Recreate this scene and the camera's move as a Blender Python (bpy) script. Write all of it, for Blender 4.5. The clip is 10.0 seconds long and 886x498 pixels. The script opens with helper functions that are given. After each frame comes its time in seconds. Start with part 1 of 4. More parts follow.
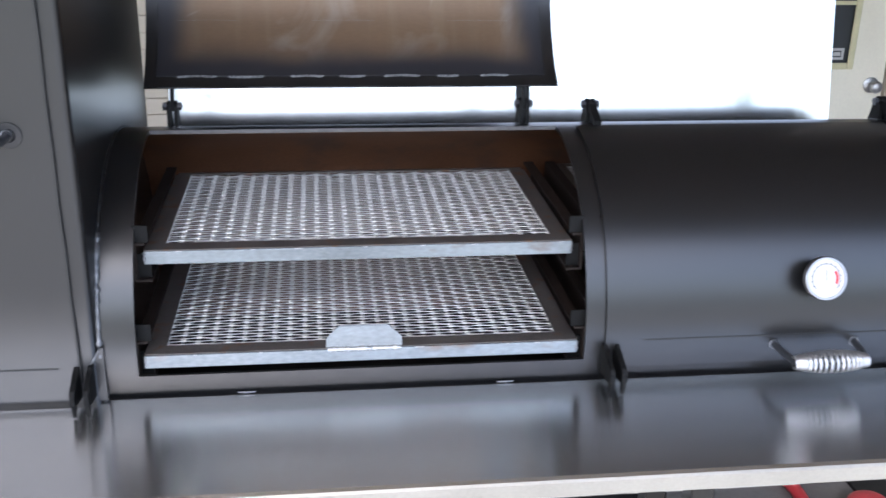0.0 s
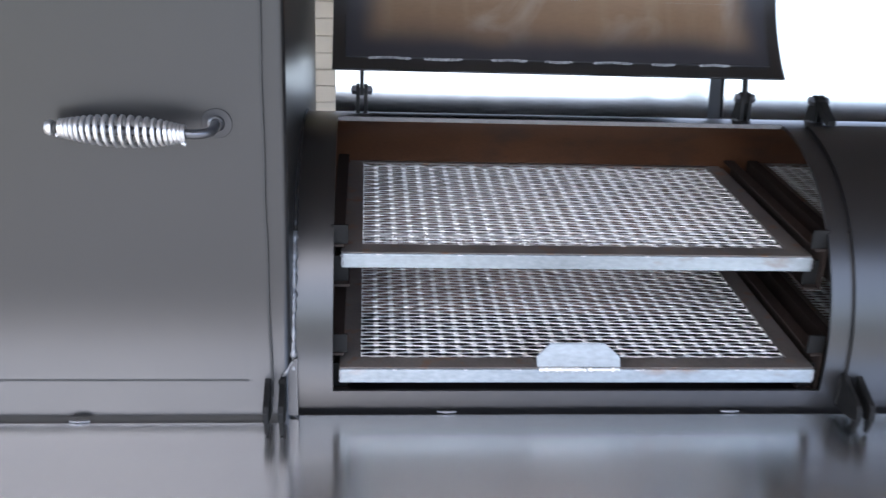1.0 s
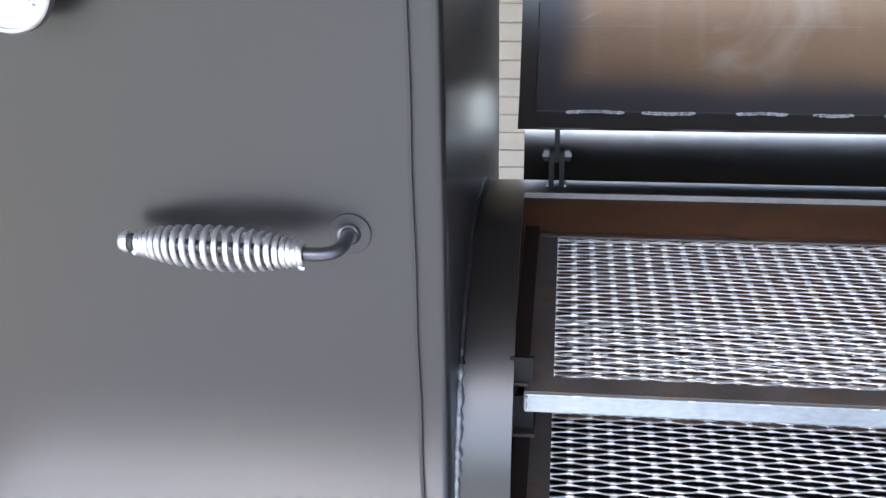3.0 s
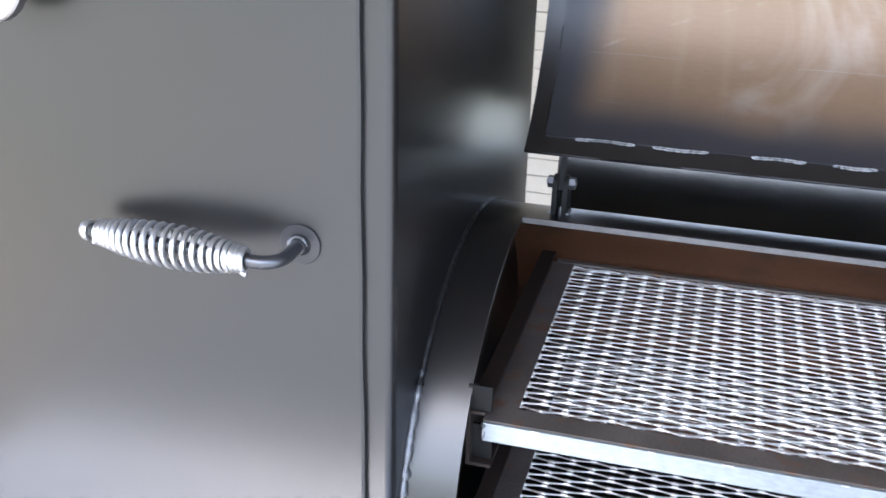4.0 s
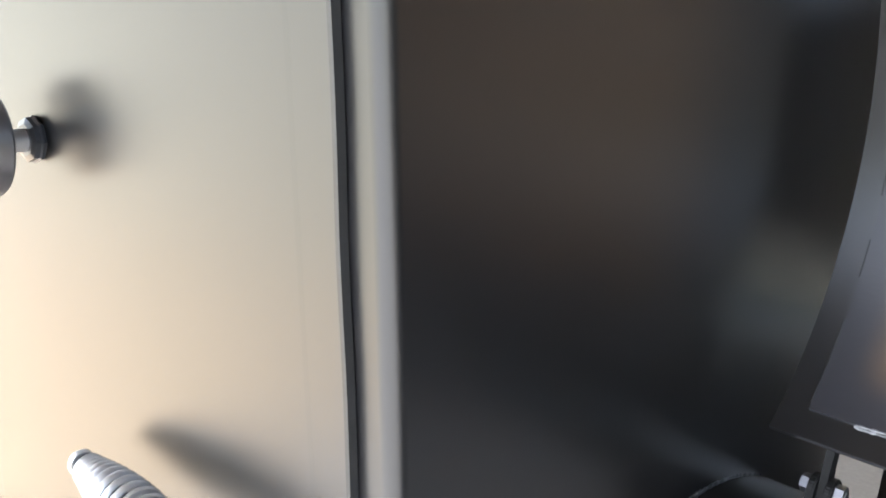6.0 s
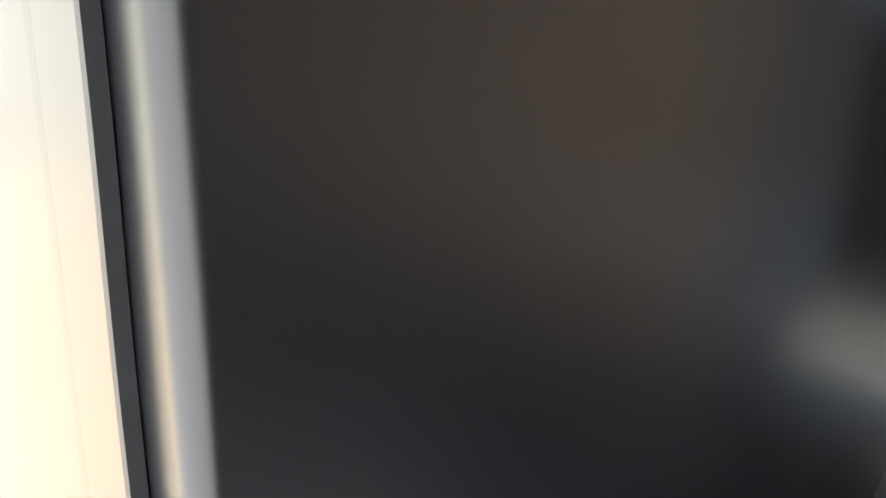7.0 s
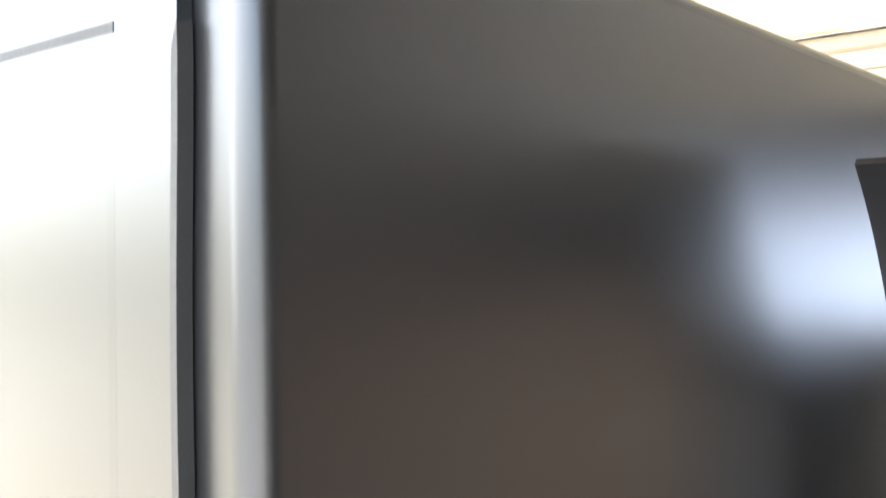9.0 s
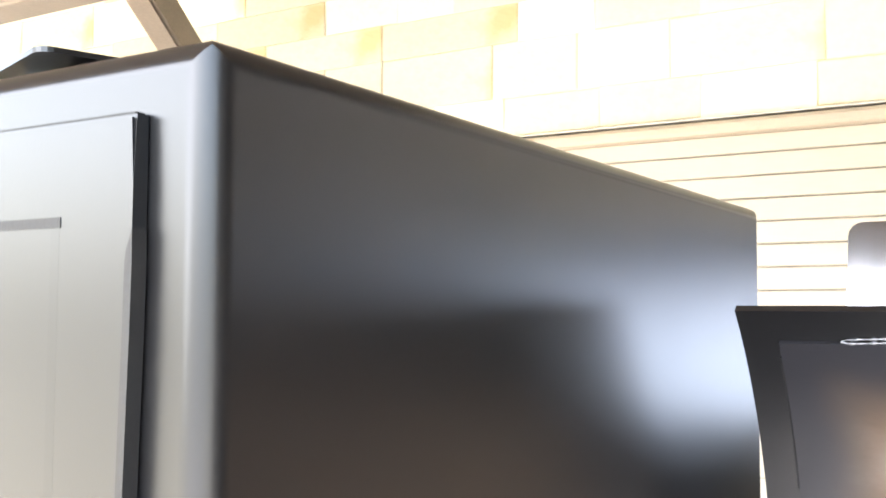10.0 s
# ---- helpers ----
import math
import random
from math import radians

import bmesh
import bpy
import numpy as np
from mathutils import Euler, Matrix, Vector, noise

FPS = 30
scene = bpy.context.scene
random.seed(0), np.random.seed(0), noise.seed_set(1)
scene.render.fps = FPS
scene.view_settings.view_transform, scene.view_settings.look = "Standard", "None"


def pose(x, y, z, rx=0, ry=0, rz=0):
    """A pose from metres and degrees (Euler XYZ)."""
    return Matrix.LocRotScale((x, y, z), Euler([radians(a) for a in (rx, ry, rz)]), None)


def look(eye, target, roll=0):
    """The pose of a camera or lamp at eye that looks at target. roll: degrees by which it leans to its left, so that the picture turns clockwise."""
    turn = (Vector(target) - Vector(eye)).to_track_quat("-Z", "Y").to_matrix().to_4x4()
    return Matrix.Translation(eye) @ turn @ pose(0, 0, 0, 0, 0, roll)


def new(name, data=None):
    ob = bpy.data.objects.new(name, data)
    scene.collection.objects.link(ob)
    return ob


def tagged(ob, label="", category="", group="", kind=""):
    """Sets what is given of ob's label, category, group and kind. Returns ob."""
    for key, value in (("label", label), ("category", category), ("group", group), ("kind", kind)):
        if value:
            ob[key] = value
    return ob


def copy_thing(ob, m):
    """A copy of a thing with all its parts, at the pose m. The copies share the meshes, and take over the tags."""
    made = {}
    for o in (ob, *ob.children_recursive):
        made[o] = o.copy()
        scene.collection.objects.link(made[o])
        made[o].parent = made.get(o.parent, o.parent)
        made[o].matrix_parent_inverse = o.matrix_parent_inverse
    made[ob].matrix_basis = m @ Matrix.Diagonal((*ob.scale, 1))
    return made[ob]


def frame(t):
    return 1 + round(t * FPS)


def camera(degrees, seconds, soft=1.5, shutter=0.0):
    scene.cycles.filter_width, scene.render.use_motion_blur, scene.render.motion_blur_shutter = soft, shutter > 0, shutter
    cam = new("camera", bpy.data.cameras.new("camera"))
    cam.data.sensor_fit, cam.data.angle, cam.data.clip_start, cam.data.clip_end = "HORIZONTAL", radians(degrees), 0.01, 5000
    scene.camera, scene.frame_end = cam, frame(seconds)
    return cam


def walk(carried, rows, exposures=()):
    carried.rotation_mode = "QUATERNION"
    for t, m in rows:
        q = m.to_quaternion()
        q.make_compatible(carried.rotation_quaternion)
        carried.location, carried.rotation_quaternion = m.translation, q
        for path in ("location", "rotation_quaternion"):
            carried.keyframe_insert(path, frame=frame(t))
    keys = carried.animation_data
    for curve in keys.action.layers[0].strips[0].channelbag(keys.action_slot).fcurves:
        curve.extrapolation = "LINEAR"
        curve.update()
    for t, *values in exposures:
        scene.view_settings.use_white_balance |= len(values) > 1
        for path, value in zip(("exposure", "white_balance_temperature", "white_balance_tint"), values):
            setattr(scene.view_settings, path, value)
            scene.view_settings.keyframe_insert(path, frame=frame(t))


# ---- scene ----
cam = camera(46.99, 10.0, soft=1.55, shutter=0.3)
WALK = [
    (0, pose(0.3971, -1.5877, 1.6296, 68.94, -1.09, -6.91)),
    (0.5, pose(0.2399, -1.5294, 1.5996, 68.81, -1.76, -5.93)),
    (1, pose(0.1334, -1.3699, 1.6117, 67.16, -2.26, -3.89)),
    (1.5, pose(0.1258, -1.1092, 1.6109, 65.62, -0.03, 1.37)),
    (2, pose(0.1162, -0.9832, 1.5988, 65.11, 1.92, 3.90)),
    (2.5, pose(0.1119, -0.9322, 1.6036, 65.47, 1.68, 4.79)),
    (3.8, pose(0.2513, -0.8805, 1.5976, 66.79, -0.79, 12.76)),
    (4, pose(0.2954, -0.8569, 1.6163, 66.19, -1.35, 15.53)),
    (4.5, pose(0.3892, -0.6155, 1.6246, 67.25, 0.16, 29.23)),
    (5, pose(0.4309, -0.4489, 1.6146, 69.96, 2.39, 40.20)),
    (5.2, pose(0.4250, -0.4276, 1.6088, 70.43, 2.19, 41.45)),
    (6.3, pose(0.3383, -0.3093, 1.6365, 70.57, -0.13, 43.10)),
    (6.5, pose(0.2989, -0.2528, 1.5958, 71.85, -0.36, 42.35)),
    (7, pose(0.2714, -0.1644, 1.5895, 70.97, -0.32, 45.68)),
    (7.5, pose(0.2626, -0.1602, 1.5972, 70.33, -0.02, 45.63)),
    (8, pose(0.2651, -0.1595, 1.6003, 71.18, -0.22, 46.26)),
    (8.5, pose(0.2751, -0.2008, 1.6210, 82.60, 0.73, 41.77)),
    (9, pose(0.2683, -0.2318, 1.6322, 90.67, 0.83, 39.37)),
    (9.2, pose(0.2579, -0.2344, 1.6636, 91.13, -0.49, 37.39)),
    (9.5, pose(0.2525, -0.2441, 1.6901, 92.13, -1.13, 34.60)),
    (9.8, pose(0.2631, -0.2549, 1.6925, 93.05, -0.17, 33.20)),
    (10, pose(0.2565, -0.2625, 1.6827, 93.61, -0.28, 31.49)),
]
walk(cam, WALK, [(0.0, 2.65, 5950, 10), (1.0, 2.85, 5950, 10), (2.0, 3.1, 5950, 10), (4.0, 3.45, 5850, 9), (5.0, 4.1, 6200, 8), (6.5, 4.05, 6400, 7), (7.5, 4.46, 6550, 8),
                 (8.5, 4.78, 6750, 9), (9.0, 4.6, 6500, 8), (9.5, 4.56, 6500, 7), (10.0, 4.33, 6600, 10)])

# ---- light ----
world = bpy.data.worlds.new("world")
scene.world = world
world.use_nodes = True
wn = world.node_tree.nodes
sky = wn.new("ShaderNodeTexSky")
sky.sky_type = "NISHITA"
sky.sun_disc = False
sky.dust_density, sky.air_density = 4.2, 1.0
SUN_EL, SUN_AZ = 58.0, 205.0     # high in front of the carport
sky.sun_elevation, sky.sun_rotation = radians(SUN_EL), radians(SUN_AZ)
wn["Background"].inputs["Strength"].default_value = 0.15
world.node_tree.links.new(sky.outputs["Color"], wn["Background"].inputs["Color"])
sun = new("sun", bpy.data.lights.new("sun", "SUN"))
sun.data.energy, sun.data.angle, sun.data.color = 2.5, radians(0.6), (1.0, 0.95, 0.86)
az, el = radians(SUN_AZ), radians(SUN_EL)
sun_from = Vector((math.sin(az) * math.cos(el), math.cos(az) * math.cos(el), math.sin(el)))
sun.matrix_world = look(sun_from * 30, (0, 0, 0))


# ---- materials ----
def material(name, color, rough=0.5, metal=0.0, vary=0.15, scale=8.0, fine=120.0, bump=0.05, rough_vary=0.08,
             stretch=(1, 1, 1), spec=0.5, second=None, second_amount=0.5, depth=0.002):
    """A surface with variation at two scales, fine relief and uneven gloss."""
    m = bpy.data.materials.new(name)
    m.use_nodes = True
    n, link = m.node_tree.nodes, m.node_tree.links.new
    b = n["Principled BSDF"]
    co = n.new("ShaderNodeTexCoord")
    mp = n.new("ShaderNodeMapping")
    mp.inputs["Scale"].default_value = stretch
    link(co.outputs["Object"], mp.inputs["Vector"])
    big = n.new("ShaderNodeTexNoise")
    big.inputs["Scale"].default_value, big.inputs["Detail"].default_value = scale, 5
    small = n.new("ShaderNodeTexNoise")
    small.inputs["Scale"].default_value, small.inputs["Detail"].default_value = fine, 3
    for t in (big, small):
        link(mp.outputs["Vector"], t.inputs["Vector"])
    add = n.new("ShaderNodeMath")
    add.operation = "MULTIPLY_ADD"
    link(small.outputs["Fac"], add.inputs[0])
    add.inputs[1].default_value = 0.5
    link(big.outputs["Fac"], add.inputs[2])
    ramp = n.new("ShaderNodeMapRange")
    ramp.inputs["From Min"].default_value, ramp.inputs["From Max"].default_value = 0.45, 1.05
    link(add.outputs[0], ramp.inputs["Value"])
    mix = n.new("ShaderNodeMix")
    mix.data_type = "RGBA"
    lo = tuple(c * (1 - vary) for c in color)
    hi = tuple(min(1, c * (1 + vary)) for c in color)
    mix.inputs["A"].default_value, mix.inputs["B"].default_value = (*lo, 1), (*hi, 1)
    link(ramp.outputs["Result"], mix.inputs["Factor"])
    out = mix.outputs["Result"]
    if second:
        spots = n.new("ShaderNodeTexNoise")
        spots.inputs["Scale"].default_value, spots.inputs["Detail"].default_value = scale * 2.3, 6
        link(mp.outputs["Vector"], spots.inputs["Vector"])
        sr = n.new("ShaderNodeMapRange")
        sr.inputs["From Min"].default_value = 0.62 - 0.25 * second_amount
        sr.inputs["From Max"].default_value = 0.72 - 0.1 * second_amount
        link(spots.outputs["Fac"], sr.inputs["Value"])
        mix2 = n.new("ShaderNodeMix")
        mix2.data_type = "RGBA"
        link(sr.outputs["Result"], mix2.inputs["Factor"])
        link(out, mix2.inputs["A"])
        mix2.inputs["B"].default_value = (*second, 1)
        out = mix2.outputs["Result"]
    link(out, b.inputs["Base Color"])
    rr = n.new("ShaderNodeMapRange")
    rr.inputs["To Min"].default_value, rr.inputs["To Max"].default_value = max(0.02, rough - rough_vary), min(1, rough + rough_vary)
    link(big.outputs["Fac"], rr.inputs["Value"])
    link(rr.outputs["Result"], b.inputs["Roughness"])
    b.inputs["Metallic"].default_value = metal
    b.inputs["Specular IOR Level"].default_value = spec
    if bump:
        bp = n.new("ShaderNodeBump")
        bp.inputs["Strength"].default_value, bp.inputs["Distance"].default_value = bump, depth
        link(small.outputs["Fac"], bp.inputs["Height"])
        link(bp.outputs["Normal"], b.inputs["Normal"])
    return m


def tint_by_piece(m, tint, low):
    """Every piece takes its own shade between low and full."""
    n, link = m.node_tree.nodes, m.node_tree.links.new
    base = n["Principled BSDF"].inputs["Base Color"]
    src = base.links[0].from_socket
    info = n.new("ShaderNodeObjectInfo")
    mr = n.new("ShaderNodeMapRange")
    mr.inputs["To Min"].default_value, mr.inputs["To Max"].default_value = low, 1.12
    link(info.outputs["Random"], mr.inputs["Value"])
    vm = n.new("ShaderNodeVectorMath")
    vm.operation = "SCALE"
    link(src, vm.inputs[0])
    link(mr.outputs["Result"], vm.inputs["Scale"])
    v2 = n.new("ShaderNodeVectorMath")
    v2.operation = "MULTIPLY"
    v2.inputs[1].default_value = tint
    link(vm.outputs["Vector"], v2.inputs[0])
    link(v2.outputs["Vector"], base)


PAINT = material("satin_black_paint", (0.0045, 0.0045, 0.005), 0.32, 0, 0.15, 3, 900, 0.03, 0.03, spec=0.62, depth=0.0005)
STEEL_TOP = material("bare_brown_steel", (0.15, 0.134, 0.122), 0.5, 0.7, 0.3, 14, 260, 0.1, 0.12, second=(0.19, 0.115, 0.075), second_amount=0.22)
STEEL_FACE = material("scuffed_grey_steel", (0.185, 0.205, 0.215), 0.42, 0.65, 0.35, 9, 200, 0.08, 0.12, stretch=(0.4, 1, 1), second=(0.15, 0.118, 0.10), second_amount=0.05)
GALV = material("raised_galvanised_mesh", (0.55, 0.535, 0.51), 0.42, 0.8, 0.1, 30, 300, 0.03, 0.06)
STAINLESS = material("brushed_stainless", (0.84, 0.845, 0.85), 0.21, 1.0, 0.04, 2, 30, 0, 0.012, stretch=(0.6, 12, 12))
grain = STAINLESS.node_tree.nodes.new("ShaderNodeCombineXYZ")
grain.inputs["Y"].default_value = 1.0
STAINLESS.node_tree.nodes["Principled BSDF"].inputs["Anisotropic"].default_value = 0.89
STAINLESS.node_tree.links.new(grain.outputs["Vector"], STAINLESS.node_tree.nodes["Principled BSDF"].inputs["Tangent"])
FRIDGE_STEEL = material("polished_stainless", (0.50, 0.50, 0.50), 0.15, 1.0, 0.03, 2, 40, 0.02, 0.03, stretch=(30, 1, 1), depth=0.0004)
# upright brushing: reflections smear sideways and stay crisp up and down
fridge_nodes = FRIDGE_STEEL.node_tree.nodes
grain_way = fridge_nodes.new("ShaderNodeTangent")
grain_way.direction_type, grain_way.axis = "RADIAL", "X"
FRIDGE_STEEL.node_tree.links.new(grain_way.outputs["Tangent"], fridge_nodes["Principled BSDF"].inputs["Tangent"])
fridge_nodes["Principled BSDF"].inputs["Anisotropic"].default_value = 0.85
fridge_nodes["Principled BSDF"].inputs["Anisotropic Rotation"].default_value = 0.25
EDGE_STEEL = material("bright_rolled_edge", (0.33, 0.315, 0.28), 0.4, 0.6, 0.12, 8, 200, 0.04)
CHROME = material("bright_spring_wire", (0.47, 0.47, 0.475), 0.42, 0.9, 0.08, 20, 300, 0.02, 0.05)
CASE = material("grey_stainless_case", (0.30, 0.29, 0.295), 0.30, 1.0, 0.06, 12, 200, 0.02, 0.05)
ROD = material("dark_steel_rod", (0.08, 0.082, 0.09), 0.33, 0.8, 0.2, 20, 300, 0.04)
WASHER = material("painted_steel_washer", (0.025, 0.025, 0.027), 0.3, 0.3, 0.2, 20, 300, 0.05)
SEAM_WELD = material("dull_seam_weld", (0.16, 0.163, 0.172), 0.45, 0.7, 0.4, 80, 500, 0.3, 0.1)
WELD = material("silver_weld_bead", (0.20, 0.205, 0.215), 0.42, 0.85, 0.35, 60, 400, 0.3, 0.1)
TAB_WELD = material("bright_fresh_weld", (0.5, 0.5, 0.5), 0.45, 0.6, 0.15, 60, 400, 0.2, 0.1)
INNER_DARK = material("red_brown_mill_scale", (0.10, 0.044, 0.022), 0.45, 0.3, 0.25, 5, 160, 0.08, 0.1, second=(0.06, 0.033, 0.022), second_amount=0.4)
RAIL = material("dark_brown_rail_steel", (0.016, 0.011, 0.009), 0.6, 0.0, 0.3, 9, 200, 0.1, 0.1, spec=0.2)
WELD_PAINT = material("painted_weld_bead", (0.006, 0.006, 0.007), 0.42, 0, 0.3, 60, 300, 0.2, 0.1, spec=0.4)
LIP = material("worn_plate_edge", (0.09, 0.088, 0.09), 0.5, 0.5, 0.3, 20, 200, 0.1, 0.1)
DARK = material("black_rubber", (0.012, 0.012, 0.012), 0.6, 0, 0.2, 30, 300, 0.1)
SOOT = material("dull_black_primer", (0.005, 0.005, 0.005), 0.6, 0, 0.3, 12, 200, 0.1, 0.1, spec=0.15)
DIAL = material("white_dial", (0.52, 0.51, 0.505), 0.35, 0, 0.02, 8, 100, 0)
GREY_INK = material("grey_dial_print", (0.28, 0.28, 0.28), 0.4, 0, 0.1, 40, 300, 0)
RED = material("red_plastic", (0.55, 0.04, 0.05), 0.4, 0, 0.15, 8, 150, 0.05)
YARD = material("yard_of_thin_grass", (0.215, 0.212, 0.175), 0.9, 0, 0.2, 1.2, 60, 0.35, 0.1, second=(0.24, 0.21, 0.15), second_amount=0.4, depth=0.004)
# for the unseen ground at the left, warm to tint the cabinet door's reflection
WARM_UNSEEN = material("unseen_warm_ground", (0.31, 0.248, 0.178), 0.9, 0, 0.12, 1.2, 60, 0.35, 0.1, second=(0.27, 0.215, 0.155), second_amount=0.4, depth=0.004)
HEDGE = material("far_hedge_green", (0.06, 0.068, 0.04), 0.9, 0, 0.5, 0.9, 6, 0.3, 0.1)
CONCRETE = material("driveway_concrete", (0.228, 0.229, 0.238), 0.85, 0, 0.16, 1.2, 60, 0.35, 0.1, second=(0.19, 0.193, 0.203), second_amount=0.4, depth=0.004)
SLAB = material("worn_grey_slab", (0.17, 0.16, 0.147), 0.8, 0, 0.2, 1.5, 60, 0.35, 0.1, second=(0.13, 0.122, 0.112), second_amount=0.4, depth=0.004)
# for the unseen wall at the right, a mid grey for reflections
UNSEEN_GREY = material("unseen_grey_wall", (0.105, 0.098, 0.09), 0.75, 0, 0.3, 2, 50, 0.2, 0.1, stretch=(1, 1, 0.1))
FLASHING = material("grey_metal_flashing", (0.62, 0.60, 0.57), 0.5, 0.3, 0.1, 8, 100, 0.05)
SIDING = material("cream_vinyl_siding", (0.57, 0.52, 0.445), 0.5, 0, 0.05, 2, 90, 0.08, 0.05, stretch=(0.2, 1, 1))
# wall core, darker than the boards to deepen the shadow lines between them
LAP_SHADE = material("siding_lap_shade", (0.46, 0.415, 0.35), 0.9, 0, 0.3, 6, 90, 0.2)
TRIM = material("cream_painted_trim", (0.50, 0.43, 0.345), 0.5, 0, 0.05, 2, 90, 0.05)
STONE = material("pale_yellow_sandstone", (0.86, 0.78, 0.56), 0.85, 0, 0.12, 1.3, 40, 0.4, 0.1, depth=0.006, second=(0.72, 0.58, 0.30), second_amount=0.15)
tint_by_piece(STONE, (0.98, 1.0, 1.02), 0.96)
tint_by_piece(STONE, (0.98, 1.0, 1.05), 0.75)
MORTAR = material("pale_mortar", (0.82, 0.75, 0.56), 0.9, 0, 0.1, 10, 80, 0.4)
ENTRY = material("cream_painted_door", (0.86, 0.81, 0.67), 0.45, 0, 0.06, 3, 80, 0.05)
BRASS_TRIM = material("aged_yellow_glazing_bead", (0.62, 0.58, 0.36), 0.5, 0, 0.15, 10, 100, 0.05)
BEAM = material("grey_brown_steel_beam", (0.2, 0.17, 0.14), 0.55, 0.4, 0.2, 6, 120, 0.1)
CEIL = material("brown_timber_ceiling", (0.17, 0.138, 0.108), 0.7, 0, 0.25, 2, 60, 0.2, 0.1, stretch=(0.3, 3, 1))
# for the unseen upper wall, pale so that the cabinet side reflects it brighter
UNSEEN_WHITE = material("unseen_white_wall", (0.80, 0.79, 0.825), 0.75, 0, 0.3, 2, 50, 0.2, 0.1, stretch=(1, 1, 0.1))


def liner_material():
    """Bronze bare steel whose edges carry a soft border of black overspray."""
    m = material("bronze_steel_with_overspray", (0.142, 0.092, 0.054), 0.40, 0.5, 0.12, 4, 140, 0.05, 0.07, stretch=(0.5, 1, 2))
    n, link = m.node_tree.nodes, m.node_tree.links.new
    b = n["Principled BSDF"]
    base = b.inputs["Base Color"].links[0].from_socket
    co = n.new("ShaderNodeTexCoord")
    uv = n.new("ShaderNodeSeparateXYZ")
    link(co.outputs["UV"], uv.inputs[0])
    edges = []
    for axis, size in (("X", 0.72), ("Y", 0.44)):
        a = n.new("ShaderNodeMath")
        a.operation = "PINGPONG"
        a.inputs[1].default_value = 0.5
        link(uv.outputs[axis], a.inputs[0])
        k = n.new("ShaderNodeMath")
        k.operation = "MULTIPLY"
        k.inputs[1].default_value = size
        link(a.outputs[0], k.inputs[0])
        edges.append(k)
    mn = n.new("ShaderNodeMath")
    mn.operation = "SMOOTH_MIN"
    mn.inputs[2].default_value = 0.03
    link(edges[0].outputs[0], mn.inputs[0])
    link(edges[1].outputs[0], mn.inputs[1])
    nz = n.new("ShaderNodeTexNoise")
    nz.inputs["Scale"].default_value = 9
    link(co.outputs["Object"], nz.inputs["Vector"])
    ad = n.new("ShaderNodeMath")
    ad.operation = "MULTIPLY_ADD"
    ad.inputs[1].default_value = 0.03
    link(nz.outputs["Fac"], ad.inputs[0])
    link(mn.outputs[0], ad.inputs[2])
    r = n.new("ShaderNodeMapRange")
    r.interpolation_type = "SMOOTHSTEP"
    r.inputs["From Min"].default_value, r.inputs["From Max"].default_value = 0.03, 0.10
    link(ad.outputs[0], r.inputs["Value"])
    mix = n.new("ShaderNodeMix")
    mix.data_type = "RGBA"
    link(r.outputs["Result"], mix.inputs["Factor"])
    mix.inputs["A"].default_value = (0.012, 0.012, 0.015, 1)
    stretched = n.new("ShaderNodeMapping")
    stretched.inputs["Scale"].default_value = (26, 2, 1.6)
    link(co.outputs["Object"], stretched.inputs["Vector"])
    streak = n.new("ShaderNodeTexNoise")
    streak.inputs["Scale"].default_value, streak.inputs["Detail"].default_value = 1.0, 5
    link(stretched.outputs["Vector"], streak.inputs["Vector"])
    sr = n.new("ShaderNodeMapRange")
    sr.inputs["From Min"].default_value, sr.inputs["From Max"].default_value = 0.5, 0.75
    sr.inputs["To Max"].default_value = 0.55
    link(streak.outputs["Fac"], sr.inputs["Value"])
    pale = n.new("ShaderNodeMix")
    pale.data_type = "RGBA"
    link(sr.outputs["Result"], pale.inputs["Factor"])
    link(base, pale.inputs["A"])
    pale.inputs["B"].default_value = (0.18, 0.135, 0.085, 1)
    scr = n.new("ShaderNodeTexVoronoi")
    scr.feature = "DISTANCE_TO_EDGE"
    scr.inputs["Scale"].default_value = 3.2
    warp = n.new("ShaderNodeMapping")
    warp.inputs["Scale"].default_value = (0.6, 1, 1.6)
    warp.inputs["Rotation"].default_value = (0.2, 0.5, 0.3)
    link(co.outputs["Object"], warp.inputs["Vector"])
    link(warp.outputs["Vector"], scr.inputs["Vector"])
    hair = n.new("ShaderNodeMapRange")
    hair.inputs["From Min"].default_value, hair.inputs["From Max"].default_value = 0.004, 0.0
    link(scr.outputs["Distance"], hair.inputs["Value"])
    gate = n.new("ShaderNodeMath")
    gate.operation = "MULTIPLY"
    link(hair.outputs["Result"], gate.inputs[0])
    link(sr.outputs["Result"], gate.inputs[1])
    scuff = n.new("ShaderNodeMix")
    scuff.data_type = "RGBA"
    link(gate.outputs[0], scuff.inputs["Factor"])
    link(pale.outputs["Result"], scuff.inputs["A"])
    scuff.inputs["B"].default_value = (0.26, 0.22, 0.18, 1)
    # pale clouds: wipe marks together with the sky's sheen, painted into the colour
    cloud = n.new("ShaderNodeTexNoise")
    cloud.inputs["Scale"].default_value, cloud.inputs["Detail"].default_value = 3.4, 7
    cloud.inputs["Distortion"].default_value = 2.2
    link(co.outputs["Object"], cloud.inputs["Vector"])
    cr = n.new("ShaderNodeMapRange")
    cr.inputs["From Min"].default_value, cr.inputs["From Max"].default_value = 0.52, 0.74
    cr.inputs["To Max"].default_value = 0.6
    link(cloud.outputs["Fac"], cr.inputs["Value"])
    wiped_sheen = n.new("ShaderNodeMix")
    wiped_sheen.data_type = "RGBA"
    link(cr.outputs["Result"], wiped_sheen.inputs["Factor"])
